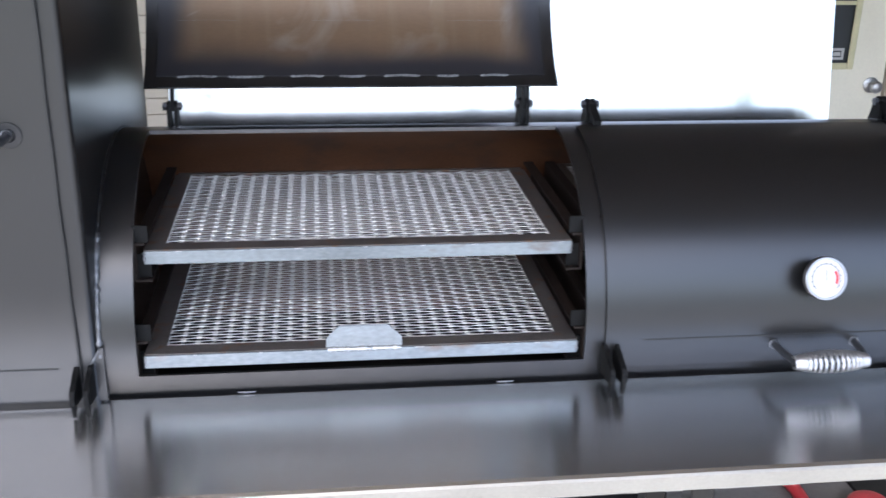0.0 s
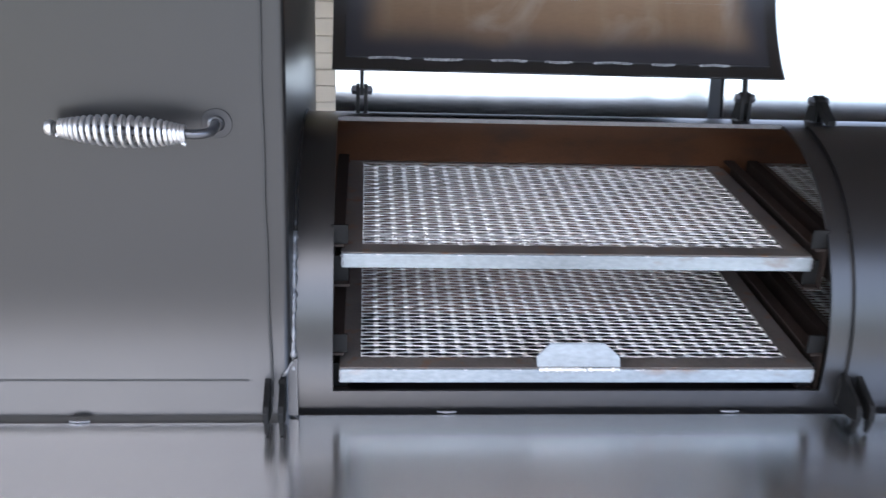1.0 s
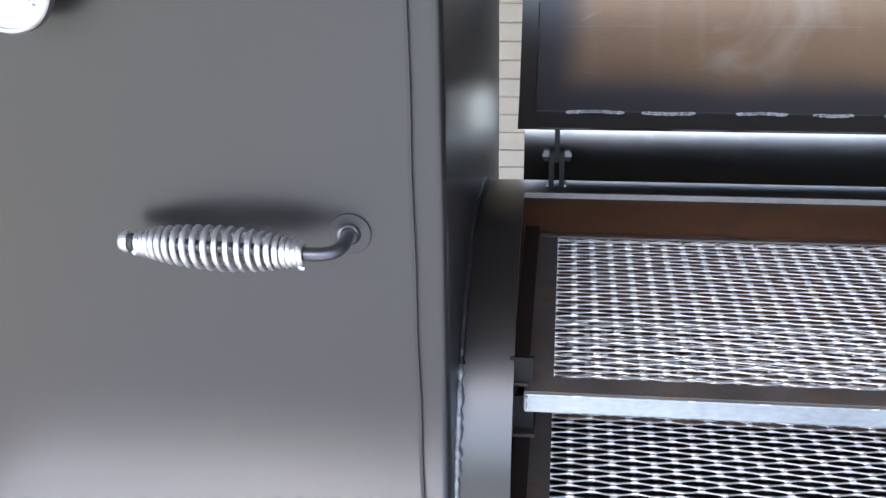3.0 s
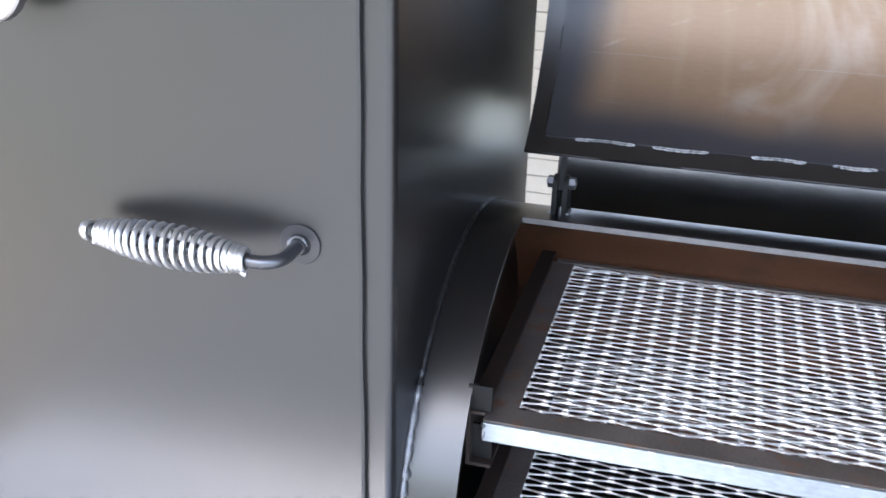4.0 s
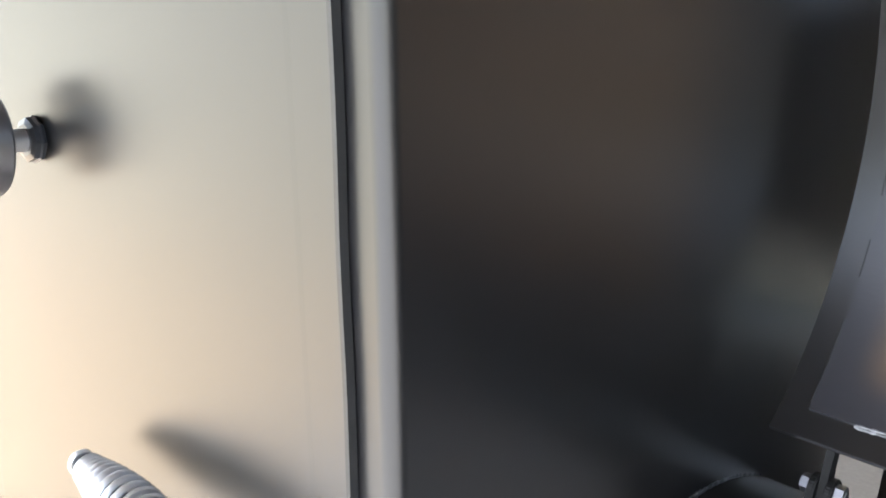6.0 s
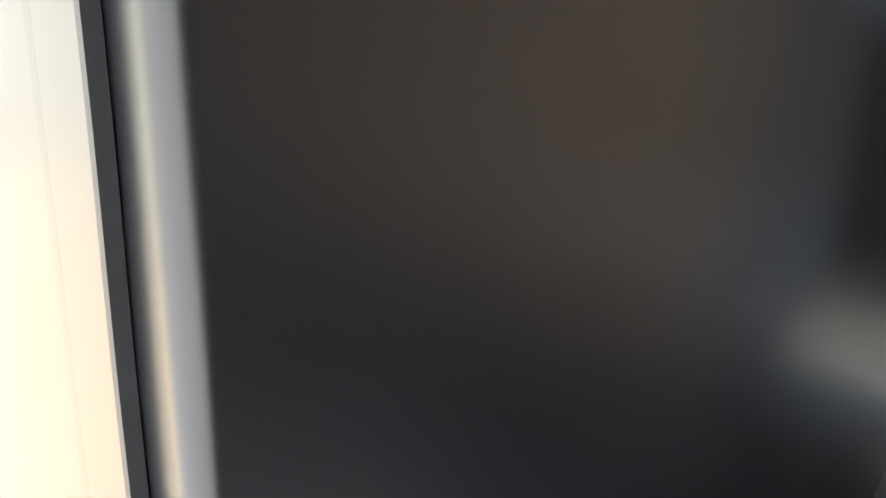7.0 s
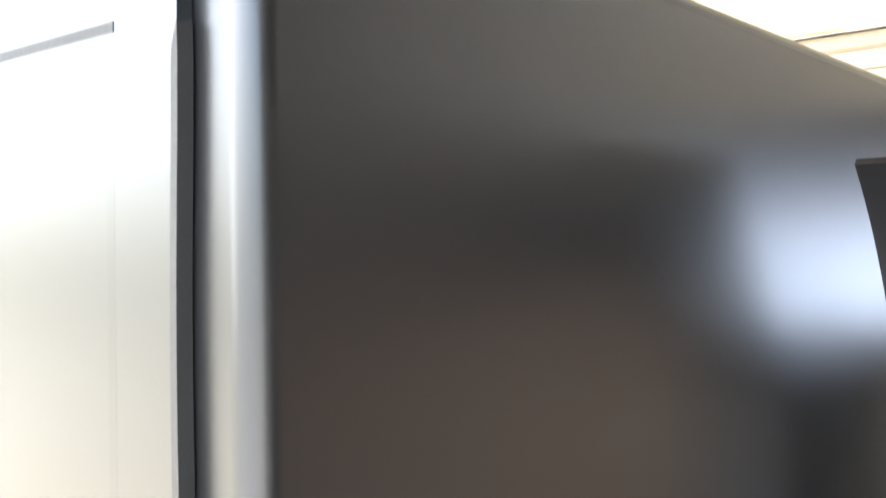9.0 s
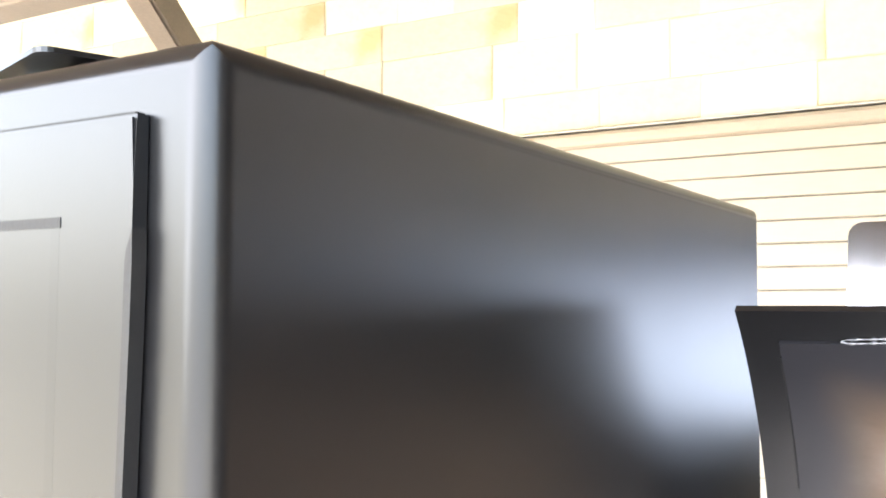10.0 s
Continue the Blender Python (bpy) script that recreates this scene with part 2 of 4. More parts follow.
    link(scuff.outputs["Result"], wiped_sheen.inputs["A"])
    wiped_sheen.inputs["B"].default_value = (0.27, 0.24, 0.205, 1)
    link(wiped_sheen.outputs["Result"], mix.inputs["B"])
    link(mix.outputs["Result"], b.inputs["Base Color"])
    mm = n.new("ShaderNodeMath")
    mm.operation = "MULTIPLY"
    mm.inputs[1].default_value = 0.5
    link(r.outputs["Result"], mm.inputs[0])
    link(mm.outputs[0], b.inputs["Metallic"])
    return m


LINER = liner_material()
GLASS = bpy.data.materials.new("window_glass")
GLASS.use_nodes = True
gb = GLASS.node_tree.nodes["Principled BSDF"]
gb.inputs["Base Color"].default_value = (0.05, 0.055, 0.06, 1)
gb.inputs["Roughness"].default_value = 0.06


# ---- mesh helpers ----
def link_mesh(name, bm, mat, parent=None, smooth=None):
    me = bpy.data.meshes.new(name)
    bmesh.ops.recalc_face_normals(bm, faces=bm.faces)
    bm.to_mesh(me)
    bm.free()
    for mm in (mat if isinstance(mat, (list, tuple)) else [mat]):
        me.materials.append(mm)
    if smooth is not None:
        for p in me.polygons:
            p.use_smooth = True
        me.set_sharp_from_angle(angle=radians(smooth))
    ob = new(name, me)
    if parent:
        ob.parent = parent
    return ob


def part(name, bm, mat, parent, label="", smooth=None):
    ob = link_mesh(name, bm, mat, parent, smooth)
    return tagged(ob, label) if label else ob


def thing(name, label, category, group="", kind=""):
    e = new(name)
    e.empty_display_size = 0.1
    return tagged(e, label, category, group, kind)


def box(bm, x0, x1, y0, y1, z0, z1, bevel=0.0, seg=2):
    vs = [bm.verts.new((x, y, z)) for z in (z0, z1) for x, y in ((x0, y0), (x1, y0), (x1, y1), (x0, y1))]
    fs = [bm.faces.new([vs[i] for i in f]) for f in ((3, 2, 1, 0), (4, 5, 6, 7), (0, 1, 5, 4), (1, 2, 6, 5), (2, 3, 7, 6), (3, 0, 4, 7))]
    if bevel:
        es = list({e for f in fs for e in f.edges})
        bmesh.ops.bevel(bm, geom=es, offset=bevel, segments=seg, affect="EDGES", profile=0.5)
    return bm


def boxed(*a, **k):
    return box(bmesh.new(), *a, **k)


def extruded(bm, pts, axis, a, b):
    """A prism: a closed outline in the two other axes, from a to b along axis."""
    def at(p, v):
        return {"x": (v, p[0], p[1]), "y": (p[0], v, p[1]), "z": (p[0], p[1], v)}[axis]
    lo = [bm.verts.new(at(p, a)) for p in pts]
    hi = [bm.verts.new(at(p, b)) for p in pts]
    n = len(pts)
    bm.faces.new(lo)
    bm.faces.new(hi[::-1])
    for i in range(n):
        bm.faces.new((lo[i], hi[i], hi[(i + 1) % n], lo[(i + 1) % n]))
    return bm


def rod(bm, a, b, r, seg=16, r2=None, cap=True):
    a, b = Vector(a), Vector(b)
    q = (b - a).to_track_quat("Z", "Y").to_matrix()
    r2 = r if r2 is None else r2
    rings = []
    for c, rr in ((a, r), (b, r2)):
        rings.append([bm.verts.new(c + q @ Vector((rr * math.cos(t), rr * math.sin(t), 0))) for t in (2 * math.pi * i / seg for i in range(seg))])
    for i in range(seg):
        bm.faces.new((rings[0][i], rings[0][(i + 1) % seg], rings[1][(i + 1) % seg], rings[1][i]))
    if cap:
        bm.faces.new(rings[0][::-1])
        bm.faces.new(rings[1])
    return bm


def sweep(bm, pts, r, seg=8, radii=None):
    """A tube along points."""
    pts = [Vector(p) for p in pts]
    rings, up = [], None
    for i, p in enumerate(pts):
        d = (pts[min(i + 1, len(pts) - 1)] - pts[max(i - 1, 0)]).normalized()
        if up is None:
            up = d.orthogonal().normalized()
        up = (up - d * up.dot(d)).normalized()
        side = d.cross(up)
        rr = radii[i] if radii else r
        rings.append([bm.verts.new(p + (up * math.cos(t) + side * math.sin(t)) * rr) for t in (2 * math.pi * k / seg for k in range(seg))])
    for a, b in zip(rings, rings[1:]):
        for k in range(seg):
            bm.faces.new((a[k], a[(k + 1) % seg], b[(k + 1) % seg], b[k]))
    bm.faces.new(rings[0][::-1])
    bm.faces.new(rings[-1])
    return bm


def lathe(bm, prof, centre, axis, seg=32):
    """Turns a profile of (along, radius) about axis through centre."""
    c = Vector(centre)
    q = Vector(axis).to_track_quat("Z", "Y").to_matrix()
    rings = [[bm.verts.new(c + q @ Vector((max(r, 1e-5) * math.cos(t), max(r, 1e-5) * math.sin(t), h))) for t in (2 * math.pi * k / seg for k in range(seg))] for h, r in prof]
    for a, b in zip(rings, rings[1:]):
        for k in range(seg):
            bm.faces.new((a[k], a[(k + 1) % seg], b[(k + 1) % seg], b[k]))
    bm.faces.new(rings[0][::-1])
    bm.faces.new(rings[-1])
    return bm


YC, ZC, R = 0.286, 0.840, 0.308      # axis and radius of the cooking chamber


def on_tube(theta, r=R):
    t = radians(theta)
    return YC - r * math.cos(t), ZC + r * math.sin(t)


def curved(bm, x0, x1, t0, t1, r_in, r_out, centre=(YC, ZC), step=2.5, frame_turn=0.0):
    """A rolled plate: angles from the front upwards, in degrees."""
    n = max(2, round(abs(t1 - t0) / step))
    uv = bm.loops.layers.uv.verify()
    grid = []
    for i in range(n + 1):
        s = i / n
        t = radians(t0 + (t1 - t0) * s)
        row = []
        for r in (r_in, r_out):
            for x in (x0, x1):
                row.append(bm.verts.new((x, centre[0] - r * math.cos(t), centre[1] + r * math.sin(t))))
        grid.append(row)
    def quad(vs, co):
        f = bm.faces.new(vs)
        for lp, c in zip(f.loops, co):
            lp[uv].uv = c
    for i in range(n):
        a, b = grid[i], grid[i + 1]
        u, v = i / n, (i + 1) / n
        quad((a[0], a[1], b[1], b[0]), ((0, u), (1, u), (1, v), (0, v)))
        quad((a[3], a[2], b[2], b[3]), ((1, u), (0, u), (0, v), (1, v)))
        quad((a[2], a[0], b[0], b[2]), ((0, u),) * 4)
        quad((a[1], a[3], b[3], b[1]), ((1, u),) * 4)
    quad((grid[0][1], grid[0][0], grid[0][2], grid[0][3]), ((0, 0),) * 4)
    quad((grid[-1][0], grid[-1][1], grid[-1][3], grid[-1][2]), ((0, 1),) * 4)
    return bm


def weld_bead(bm, pts, r, seed=0, lumps=(0.6, 1.25)):
    """A lumpy bead along points."""
    rnd = random.Random(seed)
    fine = []
    for a, b in zip(pts, pts[1:]):
        a, b = Vector(a), Vector(b)
        n = max(1, int((b - a).length / 0.0025))
        fine += [a.lerp(b, k / n) for k in range(n)]
    fine.append(Vector(pts[-1]))
    return sweep(bm, fine, r, 6, [r * rnd.uniform(*lumps) for _ in fine])


# ---- setting ----
GROUND = -0.25
WALL = 2.9
bm = bmesh.new()
bmesh.ops.create_grid(bm, x_segments=40, y_segments=40, size=60)
for v in bm.verts:
    v.co.z = GROUND - 0.03
ground = tagged(link_mesh("ground", bm, YARD), "yard of thin grass in the sun", "ground", kind="structure")
# unseen patch, added so that the cabinet door reflects a warm tone
tagged(link_mesh("ground_warm_patch", boxed(-7, -2.105, -2.7, WALL, GROUND - 0.12, GROUND - 0.004, bevel=0.01, seg=2), WARM_UNSEEN), "unseen warm patch added beside the carport slab", "ground", kind="structure")
tagged(link_mesh("pavement", boxed(-2.10, 7, -14, -0.955, GROUND - 0.12, GROUND - 0.008, bevel=0.01, seg=2), CONCRETE), "pale grey concrete drive before the carport", "pavement", kind="structure")
tagged(link_mesh("floor", boxed(-2.10, 7, -0.95, WALL, GROUND - 0.12, GROUND, bevel=0.01, seg=2), SLAB), "worn grey concrete slab under the carport", "floor", kind="structure")
bm = bmesh.new()
crest = [(x, 3.1 + 0.7 * noise.noise(Vector((x * 0.23, 3.0, 1.0))) + 0.4 * noise.noise(Vector((x * 0.9, 7.0, 2.0)))) for x in range(-55, 56)]
extruded(bm, [(-55, GROUND - 0.03)] + crest + [(55, GROUND - 0.03)], "y", -31, -29)
tagged(link_mesh("backdrop", bm, HEDGE), "distant dark green hedge closing the yard", "hedge", kind="structure")

TRIM_Z = 2.238
wall_a = tagged(link_mesh("wall_house", boxed(-7, 2.08, WALL, WALL + 0.2, GROUND, TRIM_Z), LAP_SHADE), "house wall clad in cream horizontal siding", "wall", kind="structure")
wall_b = tagged(link_mesh("wall_house_right", boxed(3.12, 7, WALL, WALL + 0.2, GROUND, TRIM_Z), LAP_SHADE), "siding wall beside the entry door", "wall", kind="structure")
wall_c = tagged(link_mesh("wall_over_door", boxed(2.08, 3.12, WALL, WALL + 0.2, 1.86, TRIM_Z), LAP_SHADE), "siding wall over the entry door", "wall", kind="structure")
wall_s = tagged(link_mesh("wall_stone", boxed(-7, 0.3, WALL + 0.03, WALL + 0.3, TRIM_Z, 3.4), MORTAR), "upper house wall of pale yellow sandstone blocks", "wall", kind="structure")
# out of view: this stretch is added to brighten the cabinet side's reflection
tagged(link_mesh("wall_unseen_upper", boxed(0.3, 7, WALL + 0.03, WALL + 0.3, TRIM_Z, 3.4), UNSEEN_WHITE), "unseen white wall added over the siding", "wall", kind="structure")
# added out of view: gives the rolled cabinet edge its grey reflected strip
tagged(link_mesh("wall_unseen_right", boxed(4.2, 4.35, -1.9, WALL - 0.03, GROUND, 3.4), UNSEEN_GREY), "unseen grey wall added at the right end", "wall", kind="structure")
bm = bmesh.new()
T0 = TRIM_Z
extruded(bm, [(WALL + 0.024, T0), (WALL - 0.046, T0), (WALL - 0.055, T0 + 0.006), (WALL - 0.058, T0 + 0.016), (WALL - 0.058, T0 + 0.034), (WALL - 0.050, T0 + 0.044), (WALL - 0.03, T0 + 0.050), (WALL + 0.024, T0 + 0.056)], "x", -7, 7)
tagged(link_mesh("trim_flashing", boxed(-7, 7, WALL - 0.02, WALL + 0.0285, T0 + 0.058, T0 + 0.066, bevel=0.002, seg=1), FLASHING), "thin grey flashing on the ledge trim", "flashing", kind="structure")
trim = tagged(link_mesh("trim", bm, TRIM), "cream ledge trim above the siding", "trim", kind="structure")
ceiling = tagged(link_mesh("ceiling", boxed(-7, 7, -2.0, WALL + 0.3, 3.4, 3.5), CEIL), "brown timber underside of the carport roof", "ceiling", kind="structure")

tagged(link_mesh("roof_fascia", boxed(-7, 7, -2.06, -2.005, 2.94, 3.5, bevel=0.006, seg=1), BEAM), "grey-brown fascia along the carport roof", "fascia", kind="structure")

# carport bracing
bm = bmesh.new()
a, b = Vector((-2.472, WALL - 0.02, 2.134)), Vector((-1.825, 0.70, 3.42))
d = (b - a).normalized()
sx = Vector((1, 0, 0))
sz = d.cross(sx).normalized()
vs = []
for c in (a, b):
    for u, w in ((-1, -1), (1, -1), (1, 1), (-1, 1)):
        vs.append(bm.verts.new(c + sx * 0.055 * u + sz * 0.055 * w))
for f in ((3, 2, 1, 0), (4, 5, 6, 7), (0, 1, 5, 4), (1, 2, 6, 5), (2, 3, 7, 6), (3, 0, 4, 7)):
    bm.faces.new([vs[k] for k in f])
bmesh.ops.bevel(bm, geom=list(bm.edges), offset=0.01, segments=2, affect="EDGES")
tagged(link_mesh("roof_brace", bm, BEAM), "grey-brown steel brace between house wall and carport roof", "brace", kind="structure")
tagged(link_mesh("roof_beam", boxed(-7, -1.66, 1.44, 1.56, 2.515, 2.67, bevel=0.008), BEAM), "grey-brown steel beam under the carport roof", "beam", kind="structure")

# ---- entry door ----
entry = tagged(new("door_1"), "cream painted entry door with a glazed upper half", "door", kind="structure")
EX0, EX1 = 2.14, 3.045
bm = bmesh.new()
for x0, x1, z0, z1 in ((EX0, 2.30, GROUND + 0.02, 1.80), (2.86, EX1, GROUND + 0.02, 1.80), (2.30, 2.86, GROUND + 0.02, 0.76), (2.30, 2.86, 1.66, 1.80)):
    box(bm, x0, x1, WALL - 0.01, WALL + 0.035, z0, z1)
part("door_leaf", bm, ENTRY, entry)
bm = bmesh.new()
for x0, x1, z0, z1 in ((2.28, 2.31, 0.74, 1.68), (2.85, 2.88, 0.74, 1.68), (2.31, 2.85, 0.74, 0.77), (2.31, 2.85, 1.65, 1.68)):
    box(bm, x0, x1, WALL - 0.022, WALL - 0.0105, z0, z1, bevel=0.004, seg=1)
part("glazing_frame", bm, BRASS_TRIM, entry, "yellowed glazing bead")
part("glazing_bar", boxed(2.31, 2.85, WALL - 0.018, WALL - 0.004, 1.035, 1.052), BRASS_TRIM, entry)
part("pane", boxed(2.30, 2.86, WALL + 0.004, WALL + 0.010, 0.76, 1.66), GLASS, entry, "dark glass pane")
part("sticker", boxed(2.66, 2.835, WALL + 0.001, WALL + 0.003, 0.782, 0.835), DIAL, entry, "small white sticker on the glass")
part("sticker_mark", boxed(2.778, 2.822, WALL - 0.0005, WALL + 0.0005, 0.793, 0.824), ROD, entry)
part("sticker_mark", boxed(2.783, 2.817, WALL - 0.0018, WALL - 0.0008, 0.800, 0.817), DIAL, entry)
part("panel_moulding", boxed(2.34, 2.83, WALL - 0.016, WALL - 0.0105, 0.44, 0.452, bevel=0.002, seg=1), ENTRY, entry)
knob = part("door_knob", lathe(bmesh.new(), [(0, 0.036), (0.006, 0.037), (0.010, 0.03), (0.012, 0.014), (0.035, 0.013), (0.04, 0.022), (0.048, 0.028), (0.062, 0.028), (0.07, 0.02), (0.072, 0.004)],
            (2.985, WALL - 0.01, 0.665), (0, -1, 0), 28), CHROME, entry, "round satin steel knob", smooth=50)
bm = bmesh.new()
for x0, x1, z0, z1 in ((2.08, 2.135, GROUND, 1.86), (3.052, 3.12, GROUND, 1.86), (2.135, 3.052, 1.805, 1.86)):
    box(bm, x0, x1, WALL - 0.03, WALL + 0.1, z0, z1, bevel=0.004, seg=1)
part("door_frame", bm, TRIM, entry)

# ---- stainless two-door cabinet with a sloping front, behind the smoker ----
FRY, LEAN = 0.655, 0.195         # front plane: y at z = 1.05, and its lean


def front_at(z):
    return FRY + (z - 1.05) * LEAN


fridge = thing("stainless_cabinet", "polished stainless two-door cabinet with a sloping front behind the smoker", "cabinet")
TOP, LOW = 1.774, 0.16
bm = bmesh.new()
extruded(bm, [(front_at(0.14) + 0.034, 0.14), (front_at(TOP - 0.01) + 0.034, TOP - 0.01), (1.45, TOP - 0.01), (1.45, 0.14)], "x", 0.078, 1.60)
part("body", bm, FRIDGE_STEEL, fridge)
part("plinth", boxed(0.20, 1.40, 0.88, 1.40, GROUND, 0.142), SOOT, fridge, "dark recessed plinth")
for x0, x1 in ((0.074, 0.848), (0.880, 1.605)):
    bm = bmesh.new()
    rr = 0.014
    out = []
    for cx, cz, a0 in ((x1 - rr, TOP - rr, 0), (x0 + rr, TOP - rr, 90), (x0 + rr, LOW + rr, 180), (x1 - rr, LOW + rr, 270)):
        for k in range(5):
            t = radians(a0 + k * 22.5)
            out.append((cx + rr * math.cos(t), cz + rr * math.sin(t)))
    extruded(bm, out, "y", 0, 0.032)
    bmesh.ops.bevel(bm, geom=[e for e in bm.edges if all(abs(v.co.y) < 1e-5 for v in e.verts)], offset=0.003, segments=2, affect="EDGES")
    for v in bm.verts:
        v.co.y += front_at(v.co.z)
    part("cabinet_door", bm, FRIDGE_STEEL, fridge, smooth=35)
bm = boxed(0.850, 0.878, 0.012, 0.0335, LOW, TOP - 0.012)
for v in bm.verts:
    v.co.y += front_at(v.co.z)
part("door_gap_strip", bm, DARK, fridge, "dark recessed strip between the doors")

# ---- the smoker ----
smoker = thing("barrel_smoker", "black steel barrel smoker with an upright warming cabinet", "smoker")
CX0, CX1, CY0, CY1, CZ0, CZ1 = -0.62, 0.028, -0.030, 0.602, 0.30, 1.772
ROLL = 0.0115


def rolled(a0, a1, b0, b1, r, n=8):
    """A rectangle with rounded corners, as points."""
    out = []
    for ca, cb, t0 in ((a1 - r, b1 - r, 0), (a0 + r, b1 - r, 90), (a0 + r, b0 + r, 180), (a1 - r, b0 + r, 270)):
        for k in range(n + 1):
            t = radians(t0 + 90 * k / n)
            out.append((ca + r * math.cos(t), cb + r * math.sin(t)))
    return out


def mitred_case(x0, x1, y0, y1, z0, z1, r):
    """A case of rolled plates: its rolled edges meet in sharp mitres at the corners."""
    solids = []
    for axis, ends, outline in (("z", (z0, z1), (x0, x1, y0, y1)), ("x", (x0 - 0.01, x1 + 0.01), (y0, y1, z0, z1)), ("y", (y0 - 0.01, y1 + 0.01), (x0, x1, z0, z1))):
        bm = extruded(bmesh.new(), rolled(*outline, r), axis, *ends)
        bmesh.ops.recalc_face_normals(bm, faces=bm.faces)
        me = bpy.data.meshes.new("case")
        bm.to_mesh(me)
        bm.free()
        solids.append(new("case", me))
    for tool in solids[1:]:
        cut = solids[0].modifiers.new("cut", "BOOLEAN")
        cut.operation, cut.solver, cut.object = "INTERSECT", "EXACT", tool
    bpy.context.view_layer.update()
    bm = bmesh.new()
    bm.from_object(solids[0], bpy.context.evaluated_depsgraph_get())
    for ob in solids:
        bpy.data.objects.remove(ob)
    return bm


bm = mitred_case(CX0, CX1, CY0, CY1, CZ0, CZ1, ROLL)
for v in bm.verts:      # the side stands a little out of square
    if v.co.x > 0:
        v.co.x += 0.010 * (v.co.y - CY0) / (CY1 - CY0)
case = part("cabinet_body", bm, PAINT, smoker, "upright black steel cabinet with rolled corners", smooth=20)
case.modifiers.new("flat_sides", "WEIGHTED_NORMAL").keep_sharp = True
# cabinet door
DX0, DX1, DZ0, DZ1, DY = -0.552, -0.0027, 0.782, 1.747, -0.0365


def door_edge(z):
    """The free edge of the cabinet door, slightly bowed and wavy."""
    s = (z - (DZ0 + DZ1) / 2) / ((DZ1 - DZ0) / 2)
    return DX1 + 0.0036 * s * s + 0.0005 * math.sin(z * 38)


LEVELS = [DZ0 + (DZ1 - DZ0) * k / 40 for k in range(41)]
bm = bmesh.new()
extruded(bm, [(DX0, DZ0)] + [(door_edge(z), z) for z in LEVELS] + [(DX0, DZ1)], "y", DY, CY0 - 0.0005)
bmesh.ops.bevel(bm, geom=[e for e in bm.edges if all(abs(v.co.y - DY) < 1e-5 for v in e.verts)], offset=0.0012, segments=2, affect="EDGES")
door = part("cabinet_door", bm, PAINT, smoker, "flat black cabinet door with a raised panel", smooth=30)
bm = bmesh.new()
ring = []
for d, y in ((0.032, DY - 0.00002), (0.0365, DY - 0.00012)):
    ring.append([bm.verts.new((x, y, z)) for x, z in ((DX0 + d, 0.8365), (DX1 - d, 0.8365), (DX1 - d, 1.7115), (DX0 + d, 1.7115))])
for k in range(4):
    bm.faces.new((ring[0][k], ring[0][(k + 1) % 4], ring[1][(k + 1) % 4], ring[1][k]))
bm.faces.new(ring[1])
back = [bm.verts.new((v.co.x, DY + 0.002, v.co.z)) for v in ring[0]]
for k in range(4):
    bm.faces.new((back[k], back[(k + 1) % 4], ring[0][(k + 1) % 4], ring[0][k]))
bm.faces.new(back[::-1])
part("raised_panel", bm, PAINT, door)
for z in (0.834, 1.7128):
    part("panel_slot", boxed(DX0 + 0.037, DX1 - 0.0315, DY - 0.0003, DY + 0.002, z - 0.0018, z + 0.0018), DARK, door, "dark bent slot")
bm = bmesh.new()
inner = [z for z in LEVELS if DZ0 + 0.01 < z < DZ1 - 0.035]
rim = [(door_edge(z) - 0.0026, z) for z in inner]
rim += [(door_edge(inner[-1]) - 0.0020, inner[-1] + 0.004), (door_edge(inner[-1]) + 0.0006, inner[-1] + 0.011)]
extruded(bm, rim + [(door_edge(z) + 0.0008, z) for z in reversed(inner)], "y", DY - 0.0005, CY0 - 0.0008)
part("door_gasket", bm, DARK, door, "black door gasket")
# thin dark strip just proud of the door's top edge
part("door_top_strip", boxed(DX0 + 0.01, DX1 + 0.002, DY + 0.0016, CY0 - 0.0008, DZ1 - 0.001, DZ1 + 0.0009), DARK, door, "thin black strip along the door top")
part("door_hinge_edge", boxed(DX0 - 0.016, DX0 - 0.010, DY + 0.001, CY0 - 0.0005, DZ0 + 0.02, DZ1 - 0.02, bevel=0.001, seg=1), EDGE_STEEL, door, "bright edge strip beside the hinge side")
for z in (0.98, 1.55):
    part("hinge_barrel", rod(bmesh.new(), (DX0 - 0.03, DY - 0.006, z - 0.05), (DX0 - 0.03, DY - 0.006, z + 0.05), 0.011, 16), PAINT, door, smooth=40)


def spring(bm, a, b, r_end, r_mid, turns, wire, steps=18):
    """A barrel-shaped coil of wire between two points, tight at its ends."""
    a, b = Vector(a), Vector(b)
    d = (b - a).normalized()
    u = d.orthogonal().normalized()
    w = d.cross(u)
    n = turns * steps
    pts = []
    for i in range(n + 1):
        s = i / n
        bulge = math.sin(math.pi * s) ** 1.7
        pos = s - 0.066 * math.sin(2 * math.pi * s)
        rr = r_end + (r_mid - r_end) * bulge
        t = 2 * math.pi * turns * s
        pts.append(a.lerp(b, pos) + (u * math.cos(t) + w * math.sin(t)) * rr)
    return sweep(bm, pts, wire, 6)


def bent(a, b, c, r, n=8):
    """A corner from a over b to c, rounded with radius r."""
    a, b, c = Vector(a), Vector(b), Vector(c)
    p, q = b + (a - b).normalized() * r, b + (c - b).normalized() * r
    arc = []
    for i in range(n + 1):
        t = i / n
        arc.append((1 - t) ** 2 * p + 2 * t * (1 - t) * b + t ** 2 * q)
    return [a] + arc + [c]


# cabinet door handle
HZ = 1.2225
